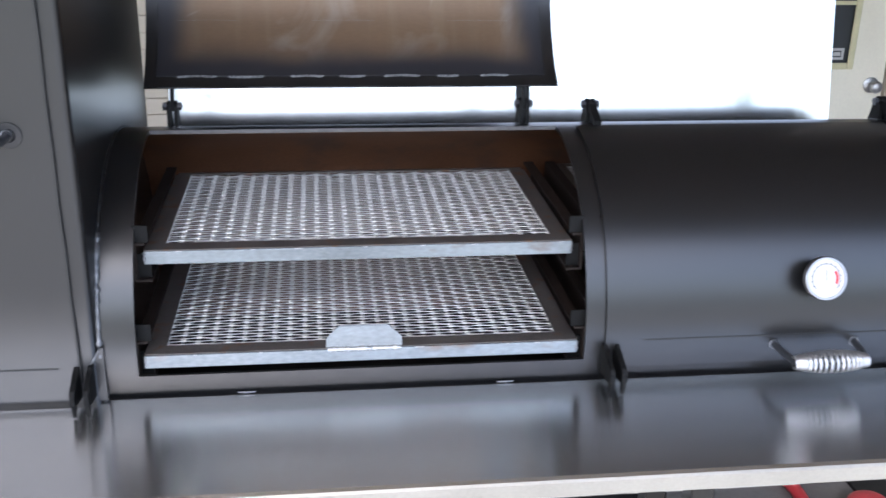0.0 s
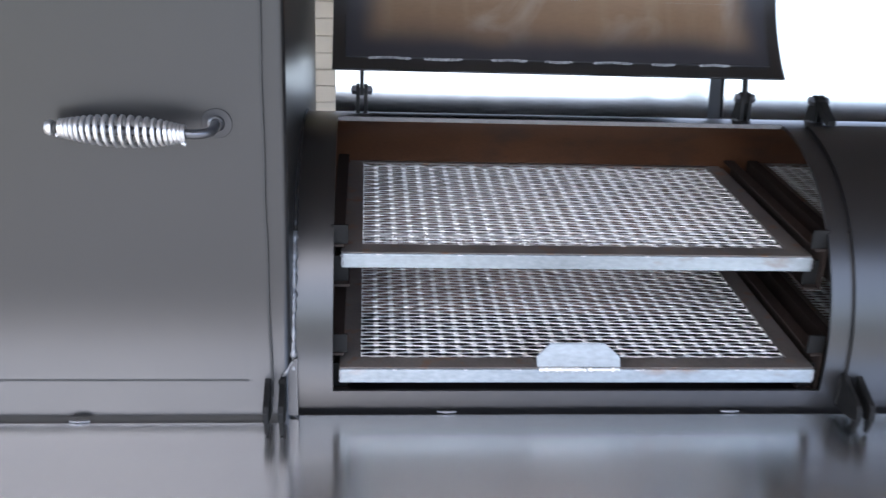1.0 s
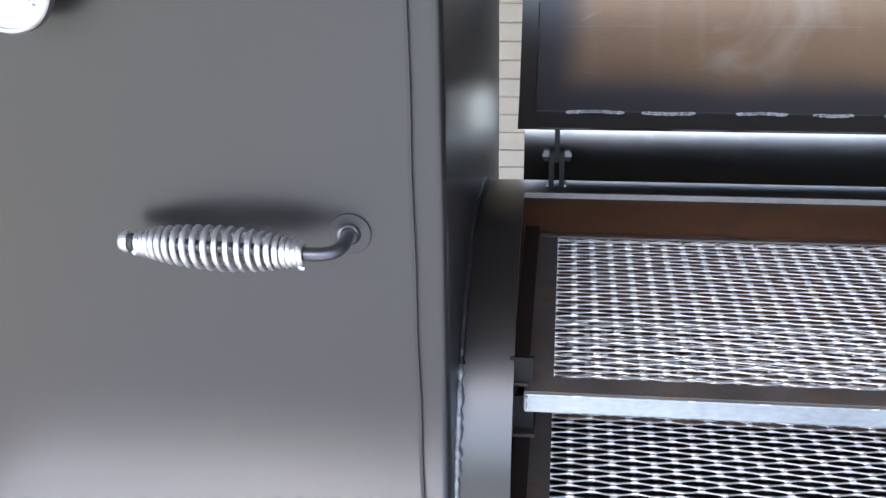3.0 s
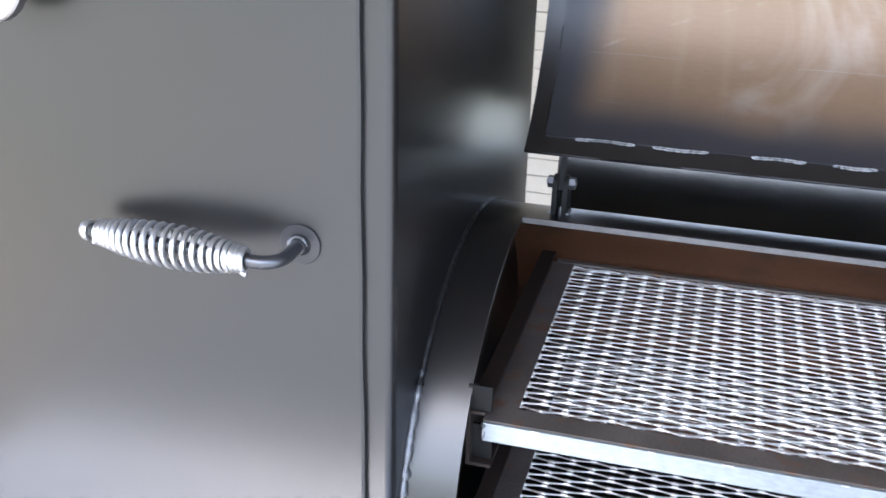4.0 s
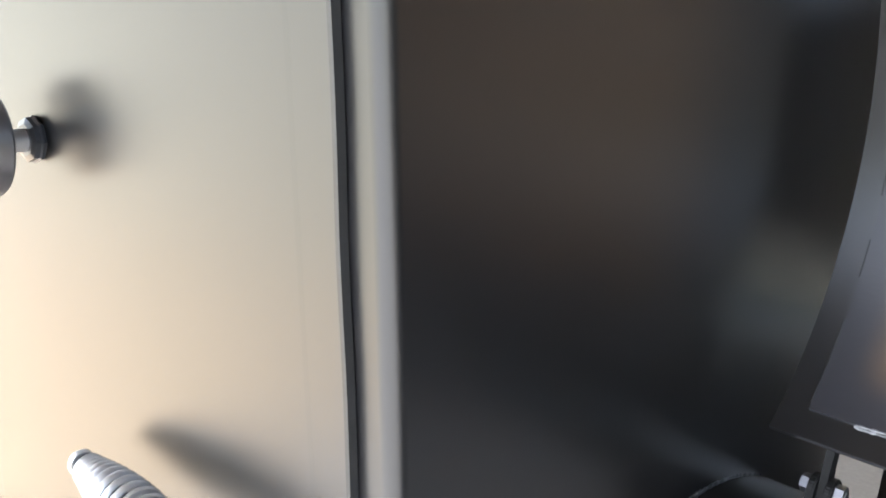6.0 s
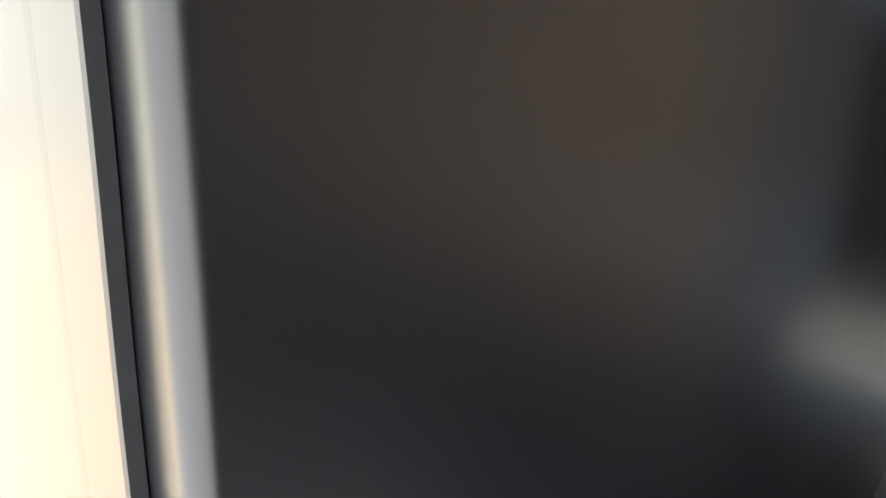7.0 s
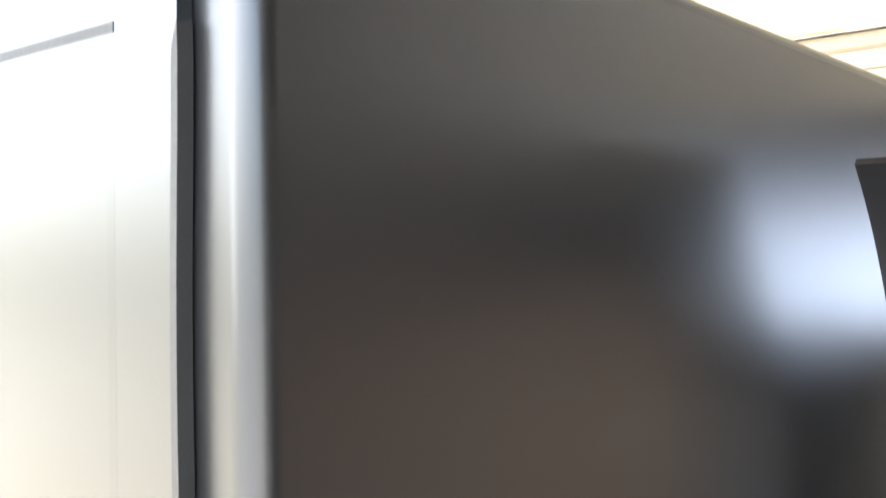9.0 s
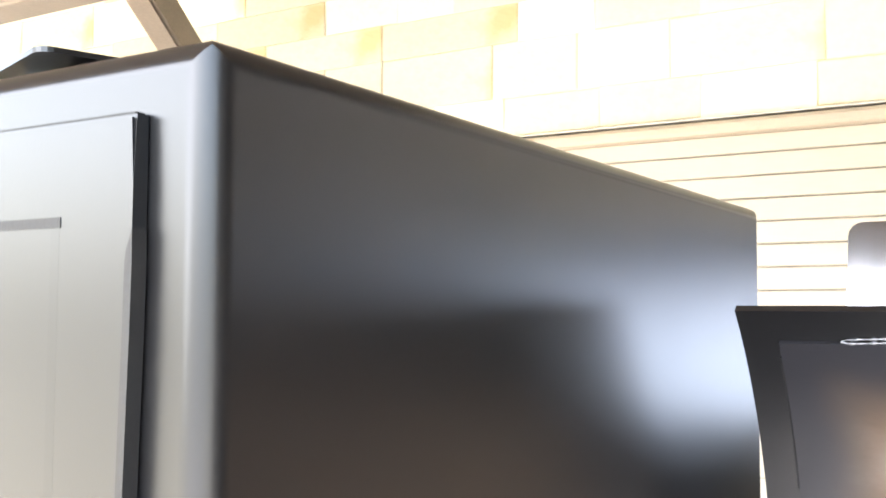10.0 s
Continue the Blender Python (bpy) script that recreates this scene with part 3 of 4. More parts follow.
grip = part("handle_rod", sweep(bmesh.new(), bent((-0.064, DY, HZ + 0.006), (-0.064, -0.086, HZ + 0.003), (-0.268, -0.069, HZ + 0.004), 0.028), 0.0065, 14), ROD, door, "bent dark steel handle rod", smooth=60)
part("handle_spring", spring(bmesh.new(), (-0.098, -0.0832, HZ + 0.003), (-0.260, -0.0697, HZ + 0.004), 0.0098, 0.0188, 21, 0.0030), CHROME, door, "bright coiled wire grip", smooth=60)
part("spring_end", sweep(bmesh.new(), [(-0.101, -0.0867, HZ - 0.007), (-0.0985, -0.0867, HZ - 0.009), (-0.0968, -0.0862, HZ - 0.0095)], 0.0032, 8), CHROME, door)
part("handle_cap", lathe(bmesh.new(), [(0, 0.004), (0.0005, 0.0098), (0.005, 0.0105), (0.010, 0.0075), (0.0125, 0.001)], (-0.2665, -0.0691, HZ + 0.004), (-1, 0.083, 0), 20), CHROME, door, "rounded bright end cap", smooth=50)
part("handle_collar", lathe(bmesh.new(), [(0, 0.0068), (0.0003, 0.0082), (0.0045, 0.0082), (0.005, 0.0068)], (-0.2615, -0.0695, HZ + 0.004), (-1, 0.083, 0), 20), DARK, door, "black collar behind the end cap", smooth=40)
part("handle_washer", lathe(bmesh.new(), [(0, 0.0205), (0.0012, 0.0205), (0.0017, 0.0200), (0.0018, 0.011), (0.004, 0.010), (0.008, 0.0075)], (-0.063, DY - 0.0008, HZ + 0.005), (0, -1, 0), 36), WASHER, door, "round steel washer", smooth=40)
part("washer_weld", weld_bead(bmesh.new(), [(-0.064 + 0.0085 * math.cos(t), DY - 0.006, HZ + 0.006 + 0.0085 * math.sin(t)) for t in (2 * math.pi * k / 14 for k in range(10))], 0.0022, 4), WELD, door)


def thermometer(parent, c, axis, stem):
    """A dial on a stem: c is the point on the surface, axis points out."""
    c, ax = Vector(c), Vector(axis).normalized()
    u = Vector((0, 0, 1)).cross(ax).normalized()
    v = u.cross(ax).normalized() * -1
    f = c + ax * stem
    part("lock_nut", lathe(bmesh.new(), [(0, 0.017), (0.003, 0.018), (0.004, 0.0165), (0.008, 0.0165), (0.0095, 0.012)], c, ax, 8), ROD, parent, "toothed dark lock nut")
    part("dial_stem", lathe(bmesh.new(), [(0.004, 0.0085), (stem * 0.55, 0.0085), (stem * 0.6, 0.007), (stem * 0.75, 0.008), (stem * 0.85, 0.016), (stem * 0.9, 0.02)], c, ax, 20), CHROME, parent, smooth=35)
    part("dial_case", lathe(bmesh.new(), [(-0.010, 0.02), (-0.008, 0.037), (-0.006, 0.0385), (0.004, 0.0385), (0.0055, 0.037), (0.0055, 0.0335), (0.003, 0.033)], f, ax, 48), CASE, parent, "grey stainless round dial case", smooth=35)
    part("dial_face", lathe(bmesh.new(), [(0.0005, 0.0348), (0.0032, 0.0346)], f, ax, 40), DIAL, parent, "white dial face")
    bm = bmesh.new()
    for i in range(14):
        t0, t1 = radians(-28 + 66 * i / 14), radians(-28 + 66 * (i + 1) / 14)
        q = [f + ax * 0.0042 + (u * math.cos(t) + v * math.sin(t)) * r for t, r in ((t0, 0.0175), (t1, 0.0175), (t1, 0.0225), (t0, 0.0225))]
        bm.faces.new([bm.verts.new(p) for p in q])
    ring = bmesh.new()
    for i in range(36):
        t0, t1 = radians(-45 + 270 * i / 36), radians(-45 + 270 * (i + 1) / 36)
        ring.faces.new([ring.verts.new(f + ax * 0.0038 + (u * math.cos(t) + v * math.sin(t)) * r) for t, r in ((t0, 0.0240), (t1, 0.0240), (t1, 0.0272), (t0, 0.0272))])
    part("scale_ring", ring, GREY_INK, parent, "grey scale ring")
    part("red_zone", bm, RED, parent, "red band on the dial")
    for i in range(13):
        t = radians(-30 + 240 * i / 12)
        bm = bmesh.new()
        d, w = u * math.cos(t) + v * math.sin(t), (u * -math.sin(t) + v * math.cos(t)) * 0.0007
        bm.faces.new([bm.verts.new(f + ax * 0.0040 + d * r + w * s) for r, s in ((0.025, -1), (0.0285, -1), (0.0285, 1), (0.025, 1))])
        part("dial_tick", bm, ROD, parent)
    bm = bmesh.new()
    d, w = v, u * 0.0007
    bm.faces.new([bm.verts.new(f + ax * 0.0046 + d * r + w * s) for r, s in ((-0.004, -1), (0.017, -1), (0.017, 1), (-0.004, 1))])
    part("needle", bm, ROD, parent)


thermometer(door, (-0.335, DY - 0.0008, 1.458), (-0.02, -1, 0.10), 0.040)

# chamber
END = 1.66
bm = bmesh.new()
curved(bm, CX1 - 0.004, 0.089, -180, 180, R - 0.006, R)
curved(bm, 0.089, 0.853, 91.5, 353.5, R - 0.006, R)
curved(bm, 0.853, END, -180, 180, R - 0.006, R)
shell = part("chamber_shell", bm, PAINT, smoker, "black rolled steel barrel with a square opening", smooth=35)
bm = bmesh.new()
curved(bm, CX1 + 0.003, END - 0.004, 92.5, 352, R - 0.0085, R - 0.0065)
part("chamber_lining", bm, INNER_DARK, smoker, "brown mill-scaled inside of the chamber", smooth=35)
bm = bmesh.new()
curved(bm, 0.0895, 0.8525, 91.0, 91.5, R - 0.0062, R + 0.0008, step=0.5)
part("opening_lip", bm, LIP, smoker, "worn bare edge over the opening")
part("end_plate", lathe(bmesh.new(), [(0, R), (0.006, R)], (END, YC, ZC), (1, 0, 0), 64), PAINT, smoker)
part("inner_end_plate", lathe(bmesh.new(), [(0, R - 0.009), (0.004, R - 0.009)], (CX1 + 0.0005, YC, ZC), (1, 0, 0), 64), INNER_DARK, smoker)
# seam between chamber and cabinet
for name, t0, t1, mat, seed in (("silver_weld", -14, 40, SEAM_WELD, 1), ("painted_weld", 40, 118, WELD_PAINT, 2)):
    pts = [(CX1 + 0.003, *on_tube(t0 + (t1 - t0) * k / 60, R + 0.001)) for k in range(61)]
    part(name, weld_bead(bmesh.new(), pts, 0.0054 if mat is SEAM_WELD else 0.0048, seed, (0.5, 1.3) if mat is SEAM_WELD else (0.75, 1.15)), mat, smoker, smooth=70)
# plate that closes the foot of the gap between cabinet and barrel
part("filler_plate", extruded(bmesh.new(), [(0.012, 0.768), (0.037, 0.768), (0.037, 0.866), (0.030, 0.864), (0.015, 0.838), (0.012, 0.832)], "y", -0.0285, -0.0232), PAINT, smoker)
part("filler_weld", weld_bead(bmesh.new(), [(0.014, -0.029, 0.834), (0.022, -0.029, 0.846), (0.031, -0.0285, 0.862)], 0.0022, 71), SEAM_WELD, smoker, smooth=70)
# shelf
def shelf_profile(back):
    return [(back, 0.764), (-0.312, 0.7635), (-0.320, 0.760), (-0.320, 0.757), (-0.312, 0.7595), (back, 0.760)]
bm = bmesh.new()
extruded(bm, shelf_profile(-0.043), "x", -0.62, 0.02)
extruded(bm, shelf_profile(-0.0225), "x", 0.02, END)
part("front_shelf", bm, STAINLESS, smoker, "brushed stainless work shelf")
bm = bmesh.new()
extruded(bm, [(-0.320, 0.7615), (-0.3235, 0.758), (-0.3235, 0.734), (-0.320, 0.731), (-0.316, 0.734), (-0.316, 0.7575)], "x", -0.62, END)
part("shelf_edge", bm, EDGE_STEEL, smoker, "bright rolled front edge")
# added strip: stands in for the shade in the gap behind the shelf
part("gap_shade_strip", boxed(-0.62, END, -0.06, 0.03, 0.735, 0.742), DARK, smoker, "added black strip that keeps the shelf gap dark")
for x, y in ((0.25, -0.0165), (0.70, -0.0165), (-0.30, -0.041)):
    part("tack_weld", weld_bead(bmesh.new(), [(x, y, 0.766), (x + 0.015, y - 0.002, 0.7665), (x + 0.03, y, 0.766)], 0.0021, int(x * 100) + 90), SEAM_WELD, smoker, smooth=70)
# forked brackets on the seam, reaching out over the shelf
for x in (-0.006, 0.016, 0.888, 0.909):
    y0 = CY0 + 0.008 if x < 0.1 else -0.014
    bm = bmesh.new()
    extruded(bm, [(y0, 0.836), (y0 - 0.016, 0.837), (y0 - 0.022, 0.832), (-0.082, 0.816), (-0.089, 0.808), (-0.090, 0.792), (-0.070, 0.786), (y0, 0.776)], "x", x - 0.0045, x + 0.0045)
    bmesh.ops.bevel(bm, geom=list(bm.edges), offset=0.0010, segments=1, affect="EDGES")
    br = part("fork_plate", bm, SOOT, smoker, "black steel fork plate")
    bm = bmesh.new()
    extruded(bm, [(-0.0895, 0.793), (-0.0855, 0.792), (-0.0795, 0.7695), (-0.0815, 0.7665)], "x", x - 0.003, x + 0.003)
    extruded(bm, [(-0.0745, 0.789), (-0.0705, 0.788), (-0.0785, 0.7665), (-0.0805, 0.7675)], "x", x - 0.003, x + 0.003)
    part("tine", bm, SOOT, br, "pointed tine with a slot")
    part("plate_weld", weld_bead(bmesh.new(), [(x - 0.005, y0 - 0.008, 0.831), (x - 0.005, y0 - 0.0075, 0.80), (x - 0.005, y0 - 0.008, 0.782)], 0.003, int(x * 300) + 40), SOOT, br, smooth=70)
# legs that carry the smoker
for x, y in ((-0.58, 0.02), (-0.58, 0.54), (1.16, 0.12), (1.16, 0.38)):
    part("leg", boxed(x - 0.025, x + 0.025, y - 0.025, y + 0.025, GROUND, 0.31 if x < 0 else 0.60, bevel=0.003, seg=1), PAINT, smoker)

# open lid
LB, LT = (0.340, 1.219), (0.381, 1.685)
lr = 0.312
mid = ((LB[0] + LT[0]) / 2, (LB[1] + LT[1]) / 2)
ch = math.dist(LB, LT)
dd = math.sqrt(lr ** 2 - (ch / 2) ** 2)
ux, uz = (LT[0] - LB[0]) / ch, (LT[1] - LB[1]) / ch
LC = (mid[0] - uz * dd, mid[1] + ux * dd)


def lid_angle(p):
    return math.degrees(math.atan2(p[1] - LC[1], LC[0] - p[0])) % 360


def on_lid(theta, r):
    t = radians(theta)
    return LC[0] - r * math.cos(t), LC[1] + r * math.sin(t)


ta, tb = lid_angle(LB), lid_angle(LT)
way = 1 if tb > ta else -1
bm = bmesh.new()
curved(bm, 0.0775, 0.865, ta, tb, lr, lr + 0.005, LC)
lid = part("open_lid", bm, PAINT, smoker, "raised curved lid standing open", smooth=35)
inset = math.degrees(0.024 / lr) * way
bm = bmesh.new()
curved(bm, 0.101, 0.840, ta + inset, tb - inset, lr - 0.0035, lr - 0.0004, LC)
part("lid_liner", bm, LINER, lid, "bronze bare steel liner with dark overspray border", smooth=35)
STITCHES = ((0.138, 0.211), (0.233, 0.299), (0.349, 0.411), (0.442, 0.490), (0.527, 0.595), (0.630, 0.670), (0.714, 0.768))
for row, th in enumerate((ta + inset * 0.95, tb - inset * 0.95)):
    for k, (x0, x1) in enumerate(STITCHES):
        y, z = on_lid(th, lr - 0.002)
        bm = bmesh.new()
        for side in (-1, 1):
            up = 0.0012 * side
            weld_bead(bm, [(x0, y, z + up * 0.2), (x0 + 0.004, y, z + up), ((x0 + x1) / 2, y, z + up + 0.0012 * (-1) ** k), (x1 - 0.004, y, z + up), (x1, y, z + up * 0.2)], 0.0011, 20 + k + 10 * row + side, (0.3, 1.5))
        part("stitch_weld", bm, WELD, lid, "silver stitch weld", smooth=70)
for x in (0.1005, 0.8405):
    for f0, f1 in ((0.06, 0.2), (0.27, 0.33), (0.4, 0.52), (0.6, 0.66), (0.74, 0.93)):
        pts = [(x, *on_lid(ta + (tb - ta) * (f0 + (f1 - f0) * k / 8), lr - 0.001)) for k in range(9)]
        part("side_seam", sweep(bmesh.new(), pts, 0.0016, 6), DARK, lid)

for x0, x1 in ((0.10, 0.17), (0.27, 0.34), (0.36, 0.52), (0.61, 0.66), (0.72, 0.85)):
    y, z = on_lid(ta, lr + 0.0012)
    part("worn_edge", sweep(bmesh.new(), [(x0, y, z), (x1, y, z)], 0.0009, 6), ROD, lid, "bare worn lid edge")
y, z = on_lid(ta + (tb - ta) * 0.27, lr - 0.0034)
part("scribe_line", sweep(bmesh.new(), [(0.13 + 0.07 * k, y, z + 0.0012 * math.sin(k * 1.7)) for k in range(11)], 0.00013, 6), STEEL_FACE, lid, "faint scratched line across the liner")


def hinge(x, opened):
    """Two lugs on the chamber, a bolt, and the strap of the lid."""
    yb, zb = (0.338, 1.183) if opened else (0.336, 1.181)
    for dx in (-0.0066, 0.0066):
        bm = bmesh.new()
        out = [(yb - 0.017, 1.134), (yb + 0.034, 1.122), (yb + 0.022, 1.150)]
        for k in range(9):
            t = radians(180 * k / 8)
            out.append((yb + 0.013 * math.cos(t), zb - 0.002 + 0.013 * math.sin(t)))
        extruded(bm, out, "x", x + dx - 0.0032, x + dx + 0.0032)
        bmesh.ops.bevel(bm, geom=list(bm.edges), offset=0.0012, segments=2, affect="EDGES")
        lug = part("hinge_lug", bm, SOOT, smoker, "black hinge lug")
        part("lug_weld", weld_bead(bmesh.new(), [(x + dx * 1.5, yb - 0.014, 1.1455), (x + dx * 1.6, yb, 1.1435), (x + dx * 1.5, yb + 0.02, 1.139)], 0.0025, int(x * 50)), WELD, lug, smooth=70)
    part("hinge_bolt", rod(bmesh.new(), (x - 0.0185, yb, zb), (x + 0.0185, yb, zb), 0.0038, 12), ROD, smoker)
    for dx in (-0.0134, 0.0134):
        part("hinge_nut", rod(bmesh.new(), (x + dx - 0.0036, yb, zb), (x + dx + 0.0036, yb, zb), 0.0080, 6), ROD, smoker, "hexagonal nut")
    bm = bmesh.new()
    if opened:
        extruded(bm, [(yb - 0.007, zb - 0.008), (yb + 0.009, zb - 0.008), (yb + 0.012, 1.200), (0.357, 1.2225), (0.3495, 1.2225), (0.343, 1.2155), (yb - 0.001, 1.200)], "x", x - 0.0032, x + 0.0032)
    else:
        extruded(bm, [(yb + 0.01, zb - 0.008), (yb + 0.01, zb + 0.008), (yb - 0.02, zb + 0.004), (0.27, 1.163), (0.27, 1.150), (yb - 0.02, zb - 0.012)], "x", x - 0.007, x + 0.007)
    part("hinge_strap", bm, SOOT, smoker)


for x, opened in ((0.128, True), (0.797, True), (0.930, False), (1.540, False)):
    hinge(x, opened)

# closed lid
bm = bmesh.new()
curved(bm, 0.888, 1.625, -9, 87.5, R + 0.001, R + 0.007)
lid2 = part("closed_lid", bm, PAINT, smoker, "closed curved chamber lid", smooth=35)
y, z = on_tube(1, R + 0.0072)
part("lid_slot", boxed(0.955, 1.575, y - 0.0004, y + 0.003, 0.8425, 0.845), DARK, lid2, "dark bent slot")
y, z = on_tube(19.5, R + 0.007)
n = Vector((0, -math.cos(radians(19.5)), math.sin(radians(19.5))))
thermometer(lid2, (1.268, y, z), n, 0.035)
for x in (1.199, 1.350):
    y, z = on_tube(-2.5, R + 0.006)
    part("handle_post", sweep(bmesh.new(), [(x, y, 0.826), (x + (0.004 if x < 1.3 else -0.004), y - 0.04, 0.825), (x + (0.012 if x < 1.3 else -0.012), -0.094, 0.822)], 0.0062, 12), ROD, lid2, smooth=60)
    part("post_weld", weld_bead(bmesh.new(), [(x + 0.008 * math.cos(t), y - 0.002, 0.826 + 0.008 * math.sin(t)) for t in (2 * math.pi * k / 12 for k in range(11))], 0.0024, 7), WELD, lid2)
part("handle_rod", rod(bmesh.new(), (1.205, -0.096, 0.822), (1.344, -0.096, 0.822), 0.0062, 14), ROD, lid2, smooth=50)
part("handle_spring", spring(bmesh.new(), (1.208, -0.096, 0.822), (1.342, -0.096, 0.822), 0.0100, 0.0180, 18, 0.0032), CHROME, lid2, "bright coiled wire grip", smooth=60)

# rails for the grates
for x0, sgn in ((0.0845, 1), (0.8575, -1), (0.885, 1), (1.654, -1)):
    for z0, y0, y1 in ((0.947, 0.052, 0.50), (0.79, 0.0, 0.555)):
        bm = bmesh.new()
        prof = [(x0, z0), (x0 + sgn * 0.028, z0), (x0 + sgn * 0.028, z0 + 0.004), (x0 + sgn * 0.004, z0 + 0.004), (x0 + sgn * 0.004, z0 + 0.066),
                (x0 + sgn * 0.020, z0 + 0.066), (x0 + sgn * 0.020, z0 + 0.070), (x0, z0 + 0.070)]
        extruded(bm, prof, "y", y0, y1)
        rail = part("grate_rail", bm, RAIL, smoker, "dark brown angle-iron rail")
        a, b = sorted((x0, x0 + sgn * 0.026))
        part("rail_end", boxed(a, b, y0 + 0.003, y0 + 0.007, z0 + 0.070, z0 + 0.100), SOOT, rail)
        part("rail_end", boxed(a, b, y0 + 0.012, y0 + 0.016, z0 + 0.004, z0 + 0.046), SOOT, rail)

# added dark sheet under the grates: shade behind the mesh holes, put into colour
part("under_grate_shade", boxed(0.04, END - 0.01, 0.06, 0.52, 0.66, 0.666), SOOT, smoker, "added dark sheet for the shade below the grates")

# exhausts on the cabinet
def turned(bm, x, y, angle):
    bmesh.ops.transform(bm, matrix=Matrix.Translation((x, y, 0)) @ Matrix.Rotation(radians(angle), 4, "Z"), verts=bm.verts)
    return bm


vent = part("vent_box", turned(boxed(-0.060, 0, 0, 0.09, CZ1 - 0.004, 1.8145, bevel=0.004), -0.197, 0.094, -12), PAINT, smoker, "short black exhaust box set askew")
bm = boxed(-0.082, 0, 0, 0.15, 1.815, 1.818)
bmesh.ops.bevel(bm, geom=[e for e in bm.edges if abs(e.verts[0].co.z - e.verts[1].co.z) > 0.002], offset=0.008, segments=4, affect="EDGES", profile=0.5)
part("cap_plate", turned(bm, -0.185, 0.064, -18.4), PAINT, vent, "flat overhanging rain cap")
pipe = part("exhaust_pipe", lathe(bmesh.new(), [(0, 0.033), (0.114, 0.033)], (-0.4725, 0.172, CZ1 - 0.004), (0, 0, 1), 32), PAINT, smoker, "short dark exhaust pipe", smooth=40)
part("pipe_rim", lathe(bmesh.new(), [(0.112, 0.033), (0.113, 0.041), (0.119, 0.042), (0.121, 0.035)], (-0.4725, 0.172, CZ1 - 0.004), (0, 0, 1), 32), ROD, pipe, smooth=40)


# ---- cooking grates ----
def expanded_mesh(x0, x1, y0, y1, z, seed):
    """Raised expanded metal: zigzag strands joined side by side at tilted bonds, long diamonds along x."""
    rnd = random.Random(seed)
    lw, sw = 0.0254, 0.0113
    nx, ny = int((x1 - x0) / lw), int((y1 - y0) / sw)
    lw, sw = (x1 - x0) / nx, (y1 - y0) / ny
    flat, beside, lift = 0.0022, 0.0018, 0.0008
    verts, faces = [], []
    for j in range(-1, ny + 1):
        path = []
        for i in range(nx + 1):
            near = (i + j) % 2 == 0
            row = j if near else j + 1
            y = y0 + row * sw + (beside if near else -beside) + rnd.uniform(-0.0002, 0.0002)
            zz = z + (lift if near else -lift) + rnd.uniform(-0.0001, 0.0001)
            lean = sw / lw * (1 if near else -1)
            for dx, tilt, w, h in ((-flat - 0.0030, 0.30, 0.0017, 0.0010), (-flat, 1.1, 0.0029, 0.0019), (flat, 1.1, 0.0029, 0.0019), (flat + 0.0030, 0.30, 0.0017, 0.0010)):
                out = max(0.0, abs(dx) - flat) * lean
                path.append((min(x1, max(x0, x0 + i * lw + dx)), y + out, zz, tilt, w, h))
            if i < nx:
                path.append((x0 + (i + 0.5) * lw, y0 + (j + 0.5) * sw, z, 0.12, 0.0016, 0.0008))
        if j == -1 or j == ny:      # the outermost strands are cut off by the frame
            path = [(x, min(max(y, y0), y1), *rest) for x, y, *rest in path]
        first = len(verts)
        for x, y, zz, tilt, w, h in path:
            c, t = math.cos(tilt), math.sin(tilt)
            for k in range(6):
                p, q = w * math.cos(math.pi * k / 3), h * math.sin(math.pi * k / 3)
                verts.append((x, y - p * c - q * t, zz - p * t + q * c))
        for i in range(len(path) - 1):
            b = first + 6 * i
            faces.extend((b + k, b + (k + 1) % 6, b + 6 + (k + 1) % 6, b + 6 + k) for k in range(6))
    me = bpy.data.meshes.new("expanded_mesh")
    me.from_pydata(verts, [], faces)
    me.materials.append(GALV)
    me.polygons.foreach_set("use_smooth", [True] * len(me.polygons))
    return new("expanded_mesh", me)


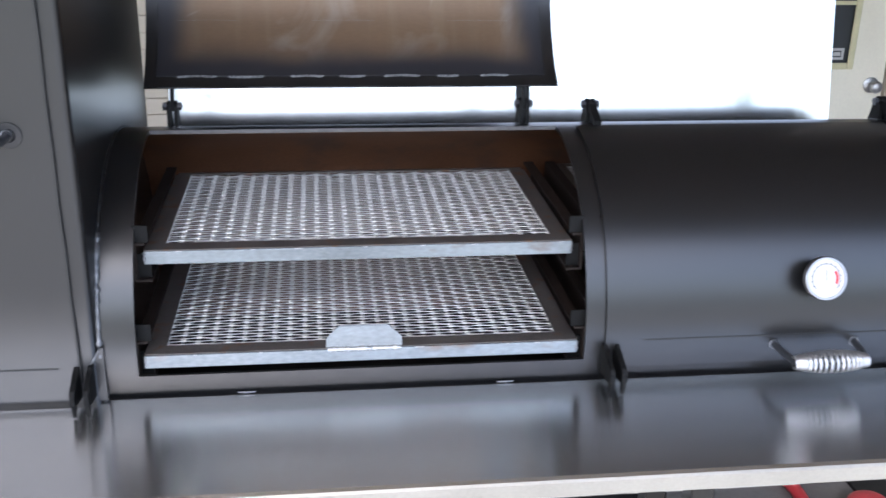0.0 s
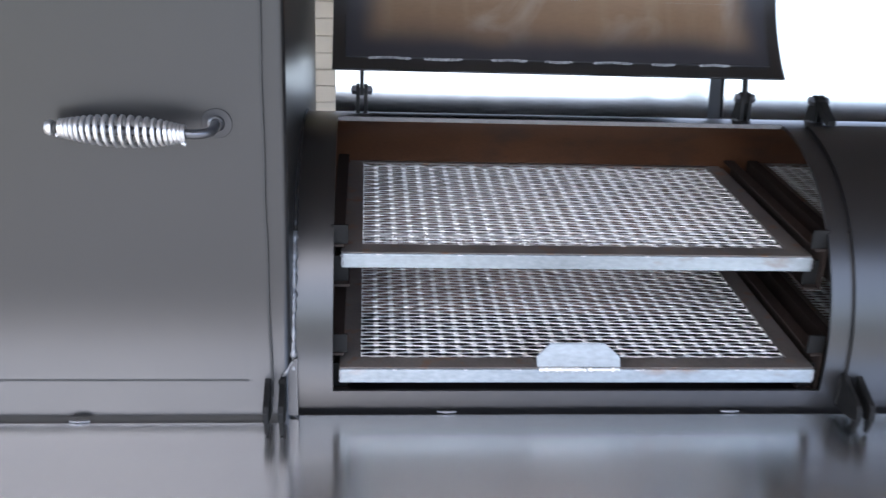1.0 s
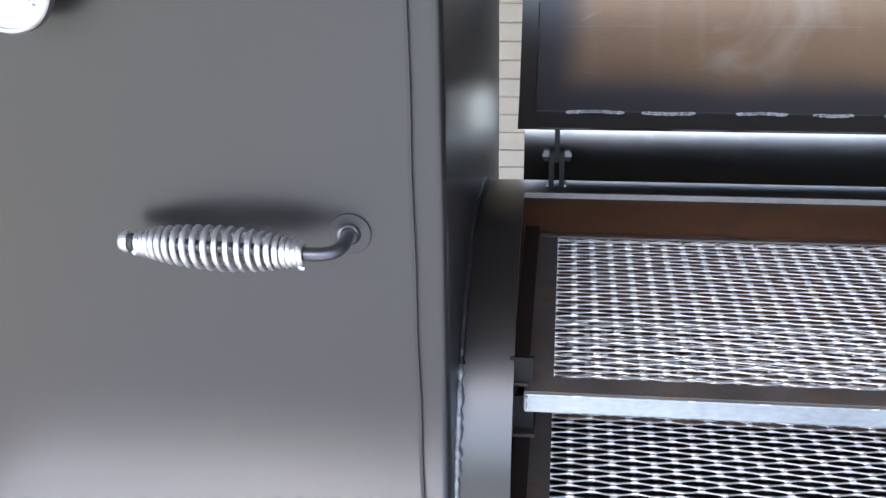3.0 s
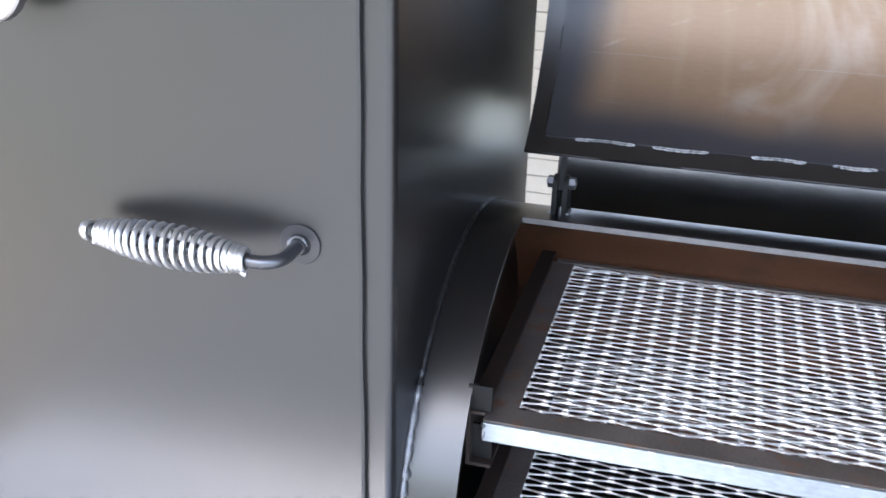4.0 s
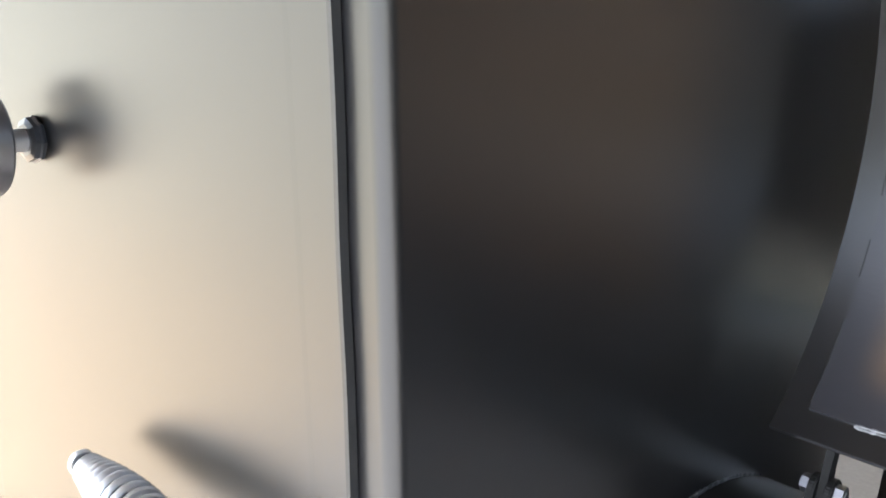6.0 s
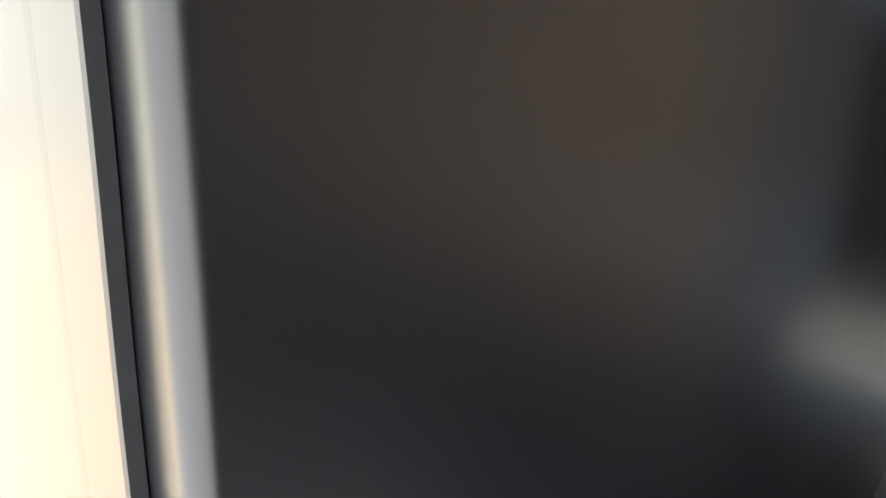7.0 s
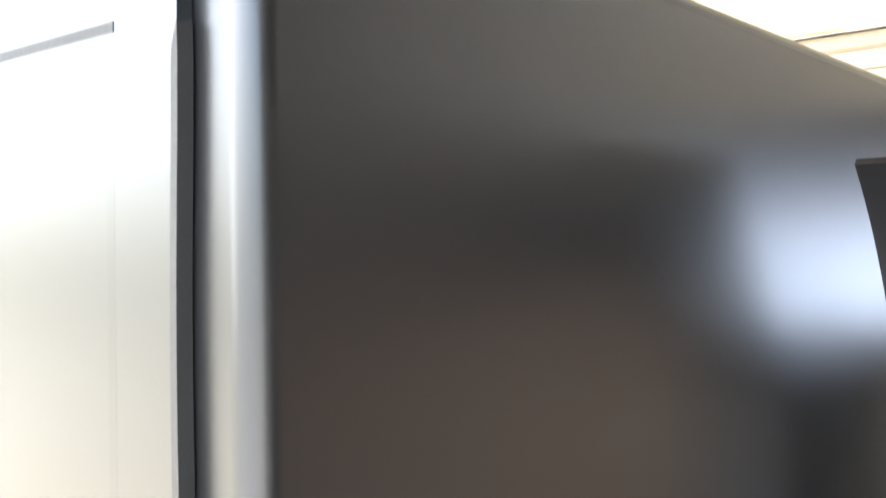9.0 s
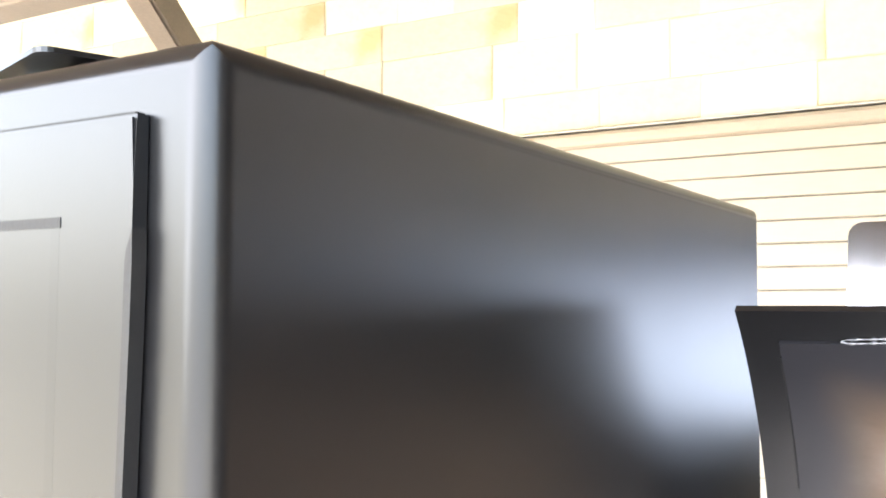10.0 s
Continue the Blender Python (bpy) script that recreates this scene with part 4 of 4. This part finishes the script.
def grate(x0, x1, y0, y1, z, tab, seed):
    g = thing("cooking_grate", "pull-out cooking grate of expanded metal in a steel angle frame" if not tab else "lower cooking grate of expanded metal with a welded pull tab", "grate", "cooking grates in the chamber")
    fw, fh = 0.032, 0.025
    bm = boxed(x0, x1, y0, y0 + fw, z - 0.003, z)
    fb = part("front_bar", bm, STEEL_TOP, g, "brown steel angle bar")
    part("bar_face", boxed(x0, x1, y0 - 0.004, y0 - 0.0002, z - fh, z - 0.0015, bevel=0.0014, seg=2), STEEL_FACE, fb, "scuffed bright grey front face")
    part("back_bar", boxed(x0 + 0.006, x1 - 0.006, y1 - 0.012, y1, z - 0.003, z), STEEL_TOP, g)
    for a in (x0 + 0.001, x1 - fw):
        sb = part("side_bar", boxed(a, a + fw - 0.001, y0 + fw + 0.0005, y1 - 0.0125, z - 0.0034, z - 0.0004), STEEL_TOP, g)
        w = a if a < (x0 + x1) / 2 else a + fw - 0.005
        part("side_flange", boxed(w, w + 0.004, y0 + fw, y1 - fw, z - fh, z - 0.0036), STEEL_TOP, sb)
    em = expanded_mesh(x0 + fw - 0.002, x1 - fw + 0.002, y0 + fw - 0.002, y1 - 0.010, z - 0.0065, seed)
    em.parent = g
    tagged(em, "bright raised expanded metal", kind="stuff")
    for xw in (x0 + 0.001, x1 - 0.001):
        part("corner_weld", weld_bead(bmesh.new(), [(xw, y0 - 0.003, z - 0.003), (xw, y0 - 0.003, z - fh + 0.004)], 0.0026, seed + int(xw * 10)), WELD, g, smooth=70)
    rnd = random.Random(seed + 60)
    for k in range(7):
        xn = x0 + (x1 - x0) * (k + rnd.uniform(0.2, 0.8)) / 7
        nick = rnd.uniform(0.004, 0.016)
        part("edge_nick", weld_bead(bmesh.new(), [(xn, y0 - 0.0036, z - 0.0022), (xn + nick, y0 - 0.0037, z - 0.0021)], 0.0006, seed + k), TAB_WELD, fb)
    if tab:
        bm = bmesh.new()
        out = [(0.402, z - 0.004), (0.402, z + 0.013), (0.425, z + 0.030), (0.510, z + 0.030), (0.533, z + 0.013), (0.533, z - 0.004)]
        extruded(bm, out, "y", -0.010, -0.006)
        bmesh.ops.bevel(bm, geom=list(bm.edges), offset=0.0011, segments=2, affect="EDGES")
        for v in bm.verts:      # the tab leans back
            v.co.y += (v.co.z - z + 0.004) * 0.72
        part("pull_tab", bm, STEEL_FACE, g, "bevelled grey pull tab")
        bm = weld_bead(bmesh.new(), [(0.405 + 0.0625 * k, -0.0115, z - 0.0015) for k in range(3)], 0.0042, 33)
        part("tab_weld", bm, TAB_WELD, g, "bright weld along the tab", smooth=70)
    return g


upper = grate(0.100, 0.840, 0.064, 0.515, 1.0, False, 1)
lower = grate(0.099, 0.842, -0.008, 0.56, 0.840, True, 2)
copy_thing(upper, pose(0.805, 0.03, 0))
low2 = grate(0.904, 1.647, 0.03, 0.56, 0.840, False, 3)

# ---- clutter on the ground past the smoker ----
hose = thing("red_hose", "short red rubber hose lying on the concrete", "hose")
part("hose_body", sweep(bmesh.new(), [(1.80, 1.30, GROUND + 0.02), (1.855, 1.15, GROUND + 0.022), (1.875, 1.0, GROUND + 0.025), (1.87, 0.82, GROUND + 0.02), (1.82, 0.64, GROUND + 0.02)], 0.02, 12), RED, hose, smooth=60)
tub = thing("red_tub", "low red plastic tub standing upside down on the concrete", "tub")
part("tub_body", lathe(bmesh.new(), [(0, 0.075), (0.03, 0.073), (0.05, 0.066), (0.06, 0.054), (0.065, 0.03), (0.066, 0.002)], (2.055, 0.875, GROUND), (0, 0, 1), 32), RED, tub, smooth=60)
mat = thing("rubber_mat", "black rubber mat on the concrete", "mat")
part("mat_sheet", boxed(2.076, 3.1, 0.55, 1.9, GROUND, GROUND + 0.012, bevel=0.004, seg=1), DARK, mat)

# ---- siding boards and stones ----
def siding(parent, x0, x1, z0, z1, pitch=0.0706):
    """Lapped boards, each with a drip edge."""
    bm = bmesh.new()
    extruded(bm, [(-0.004, 0.004), (-0.014, 0.004), (-0.0165, 0.007), (-0.016, 0.012), (-0.010, pitch - 0.001), (-0.004, pitch - 0.001)], "x", 0, x1 - x0)
    me = bpy.data.meshes.new("board")
    bmesh.ops.recalc_face_normals(bm, faces=bm.faces)
    bm.to_mesh(me)
    bm.free()
    me.materials.append(SIDING)
    k = 0
    while z0 + (k + 1) * pitch <= z1 + 0.02:
        ob = new("board", me)
        ob.parent = parent
        ob.location = (x0, WALL - 0.0005, z1 - (k + 1) * pitch)
        k += 1
        if z1 - (k + 1) * pitch < z0 - 0.03:
            break


for owner, x0, x1, z0 in ((wall_a, -7, 2.08, GROUND), (wall_b, 3.12, 7, GROUND), (wall_c, 2.08, 3.12, 1.86)):
    siding(owner, x0, x1, z0, 2.2486)

rnd = random.Random(5)
stone_meshes = []
for k in range(14):
    w, h = rnd.uniform(0.22, 0.6), (0.14, 0.20)[k % 2]
    bm = boxed(0.0005, w - 0.0005, -0.007, 0.0, 0.0005, h - 0.0005)
    for v in bm.verts:
        v.co += Vector((rnd.uniform(-0.004, 0.004), rnd.uniform(-0.003, 0.002) if v.co.y < -0.004 else 0, rnd.uniform(-0.004, 0.004)))
    bmesh.ops.bevel(bm, geom=[e for e in bm.edges if all(v.co.y < -0.003 for v in e.verts)], offset=0.003, segments=1, affect="EDGES")
    me = bpy.data.meshes.new("stone")
    bmesh.ops.recalc_face_normals(bm, faces=bm.faces)
    bm.to_mesh(me)
    bm.free()
    me.materials.append(STONE)
    stone_meshes.append((w, h, me))
z = TRIM_Z + 0.073
row = 0
while z < 3.3:
    h = 0.20 if row % 3 == 1 else 0.14
    x = -5.2 + rnd.uniform(0, 0.2)
    picks = [m for m in stone_meshes if m[1] == h]
    while x < 0.25:
        w, _, me = rnd.choice(picks)
        ob = new("stone", me)
        ob.parent = wall_s
        ob.location = (x, WALL + 0.0295, z)
        x += w
    z += h
    row += 1
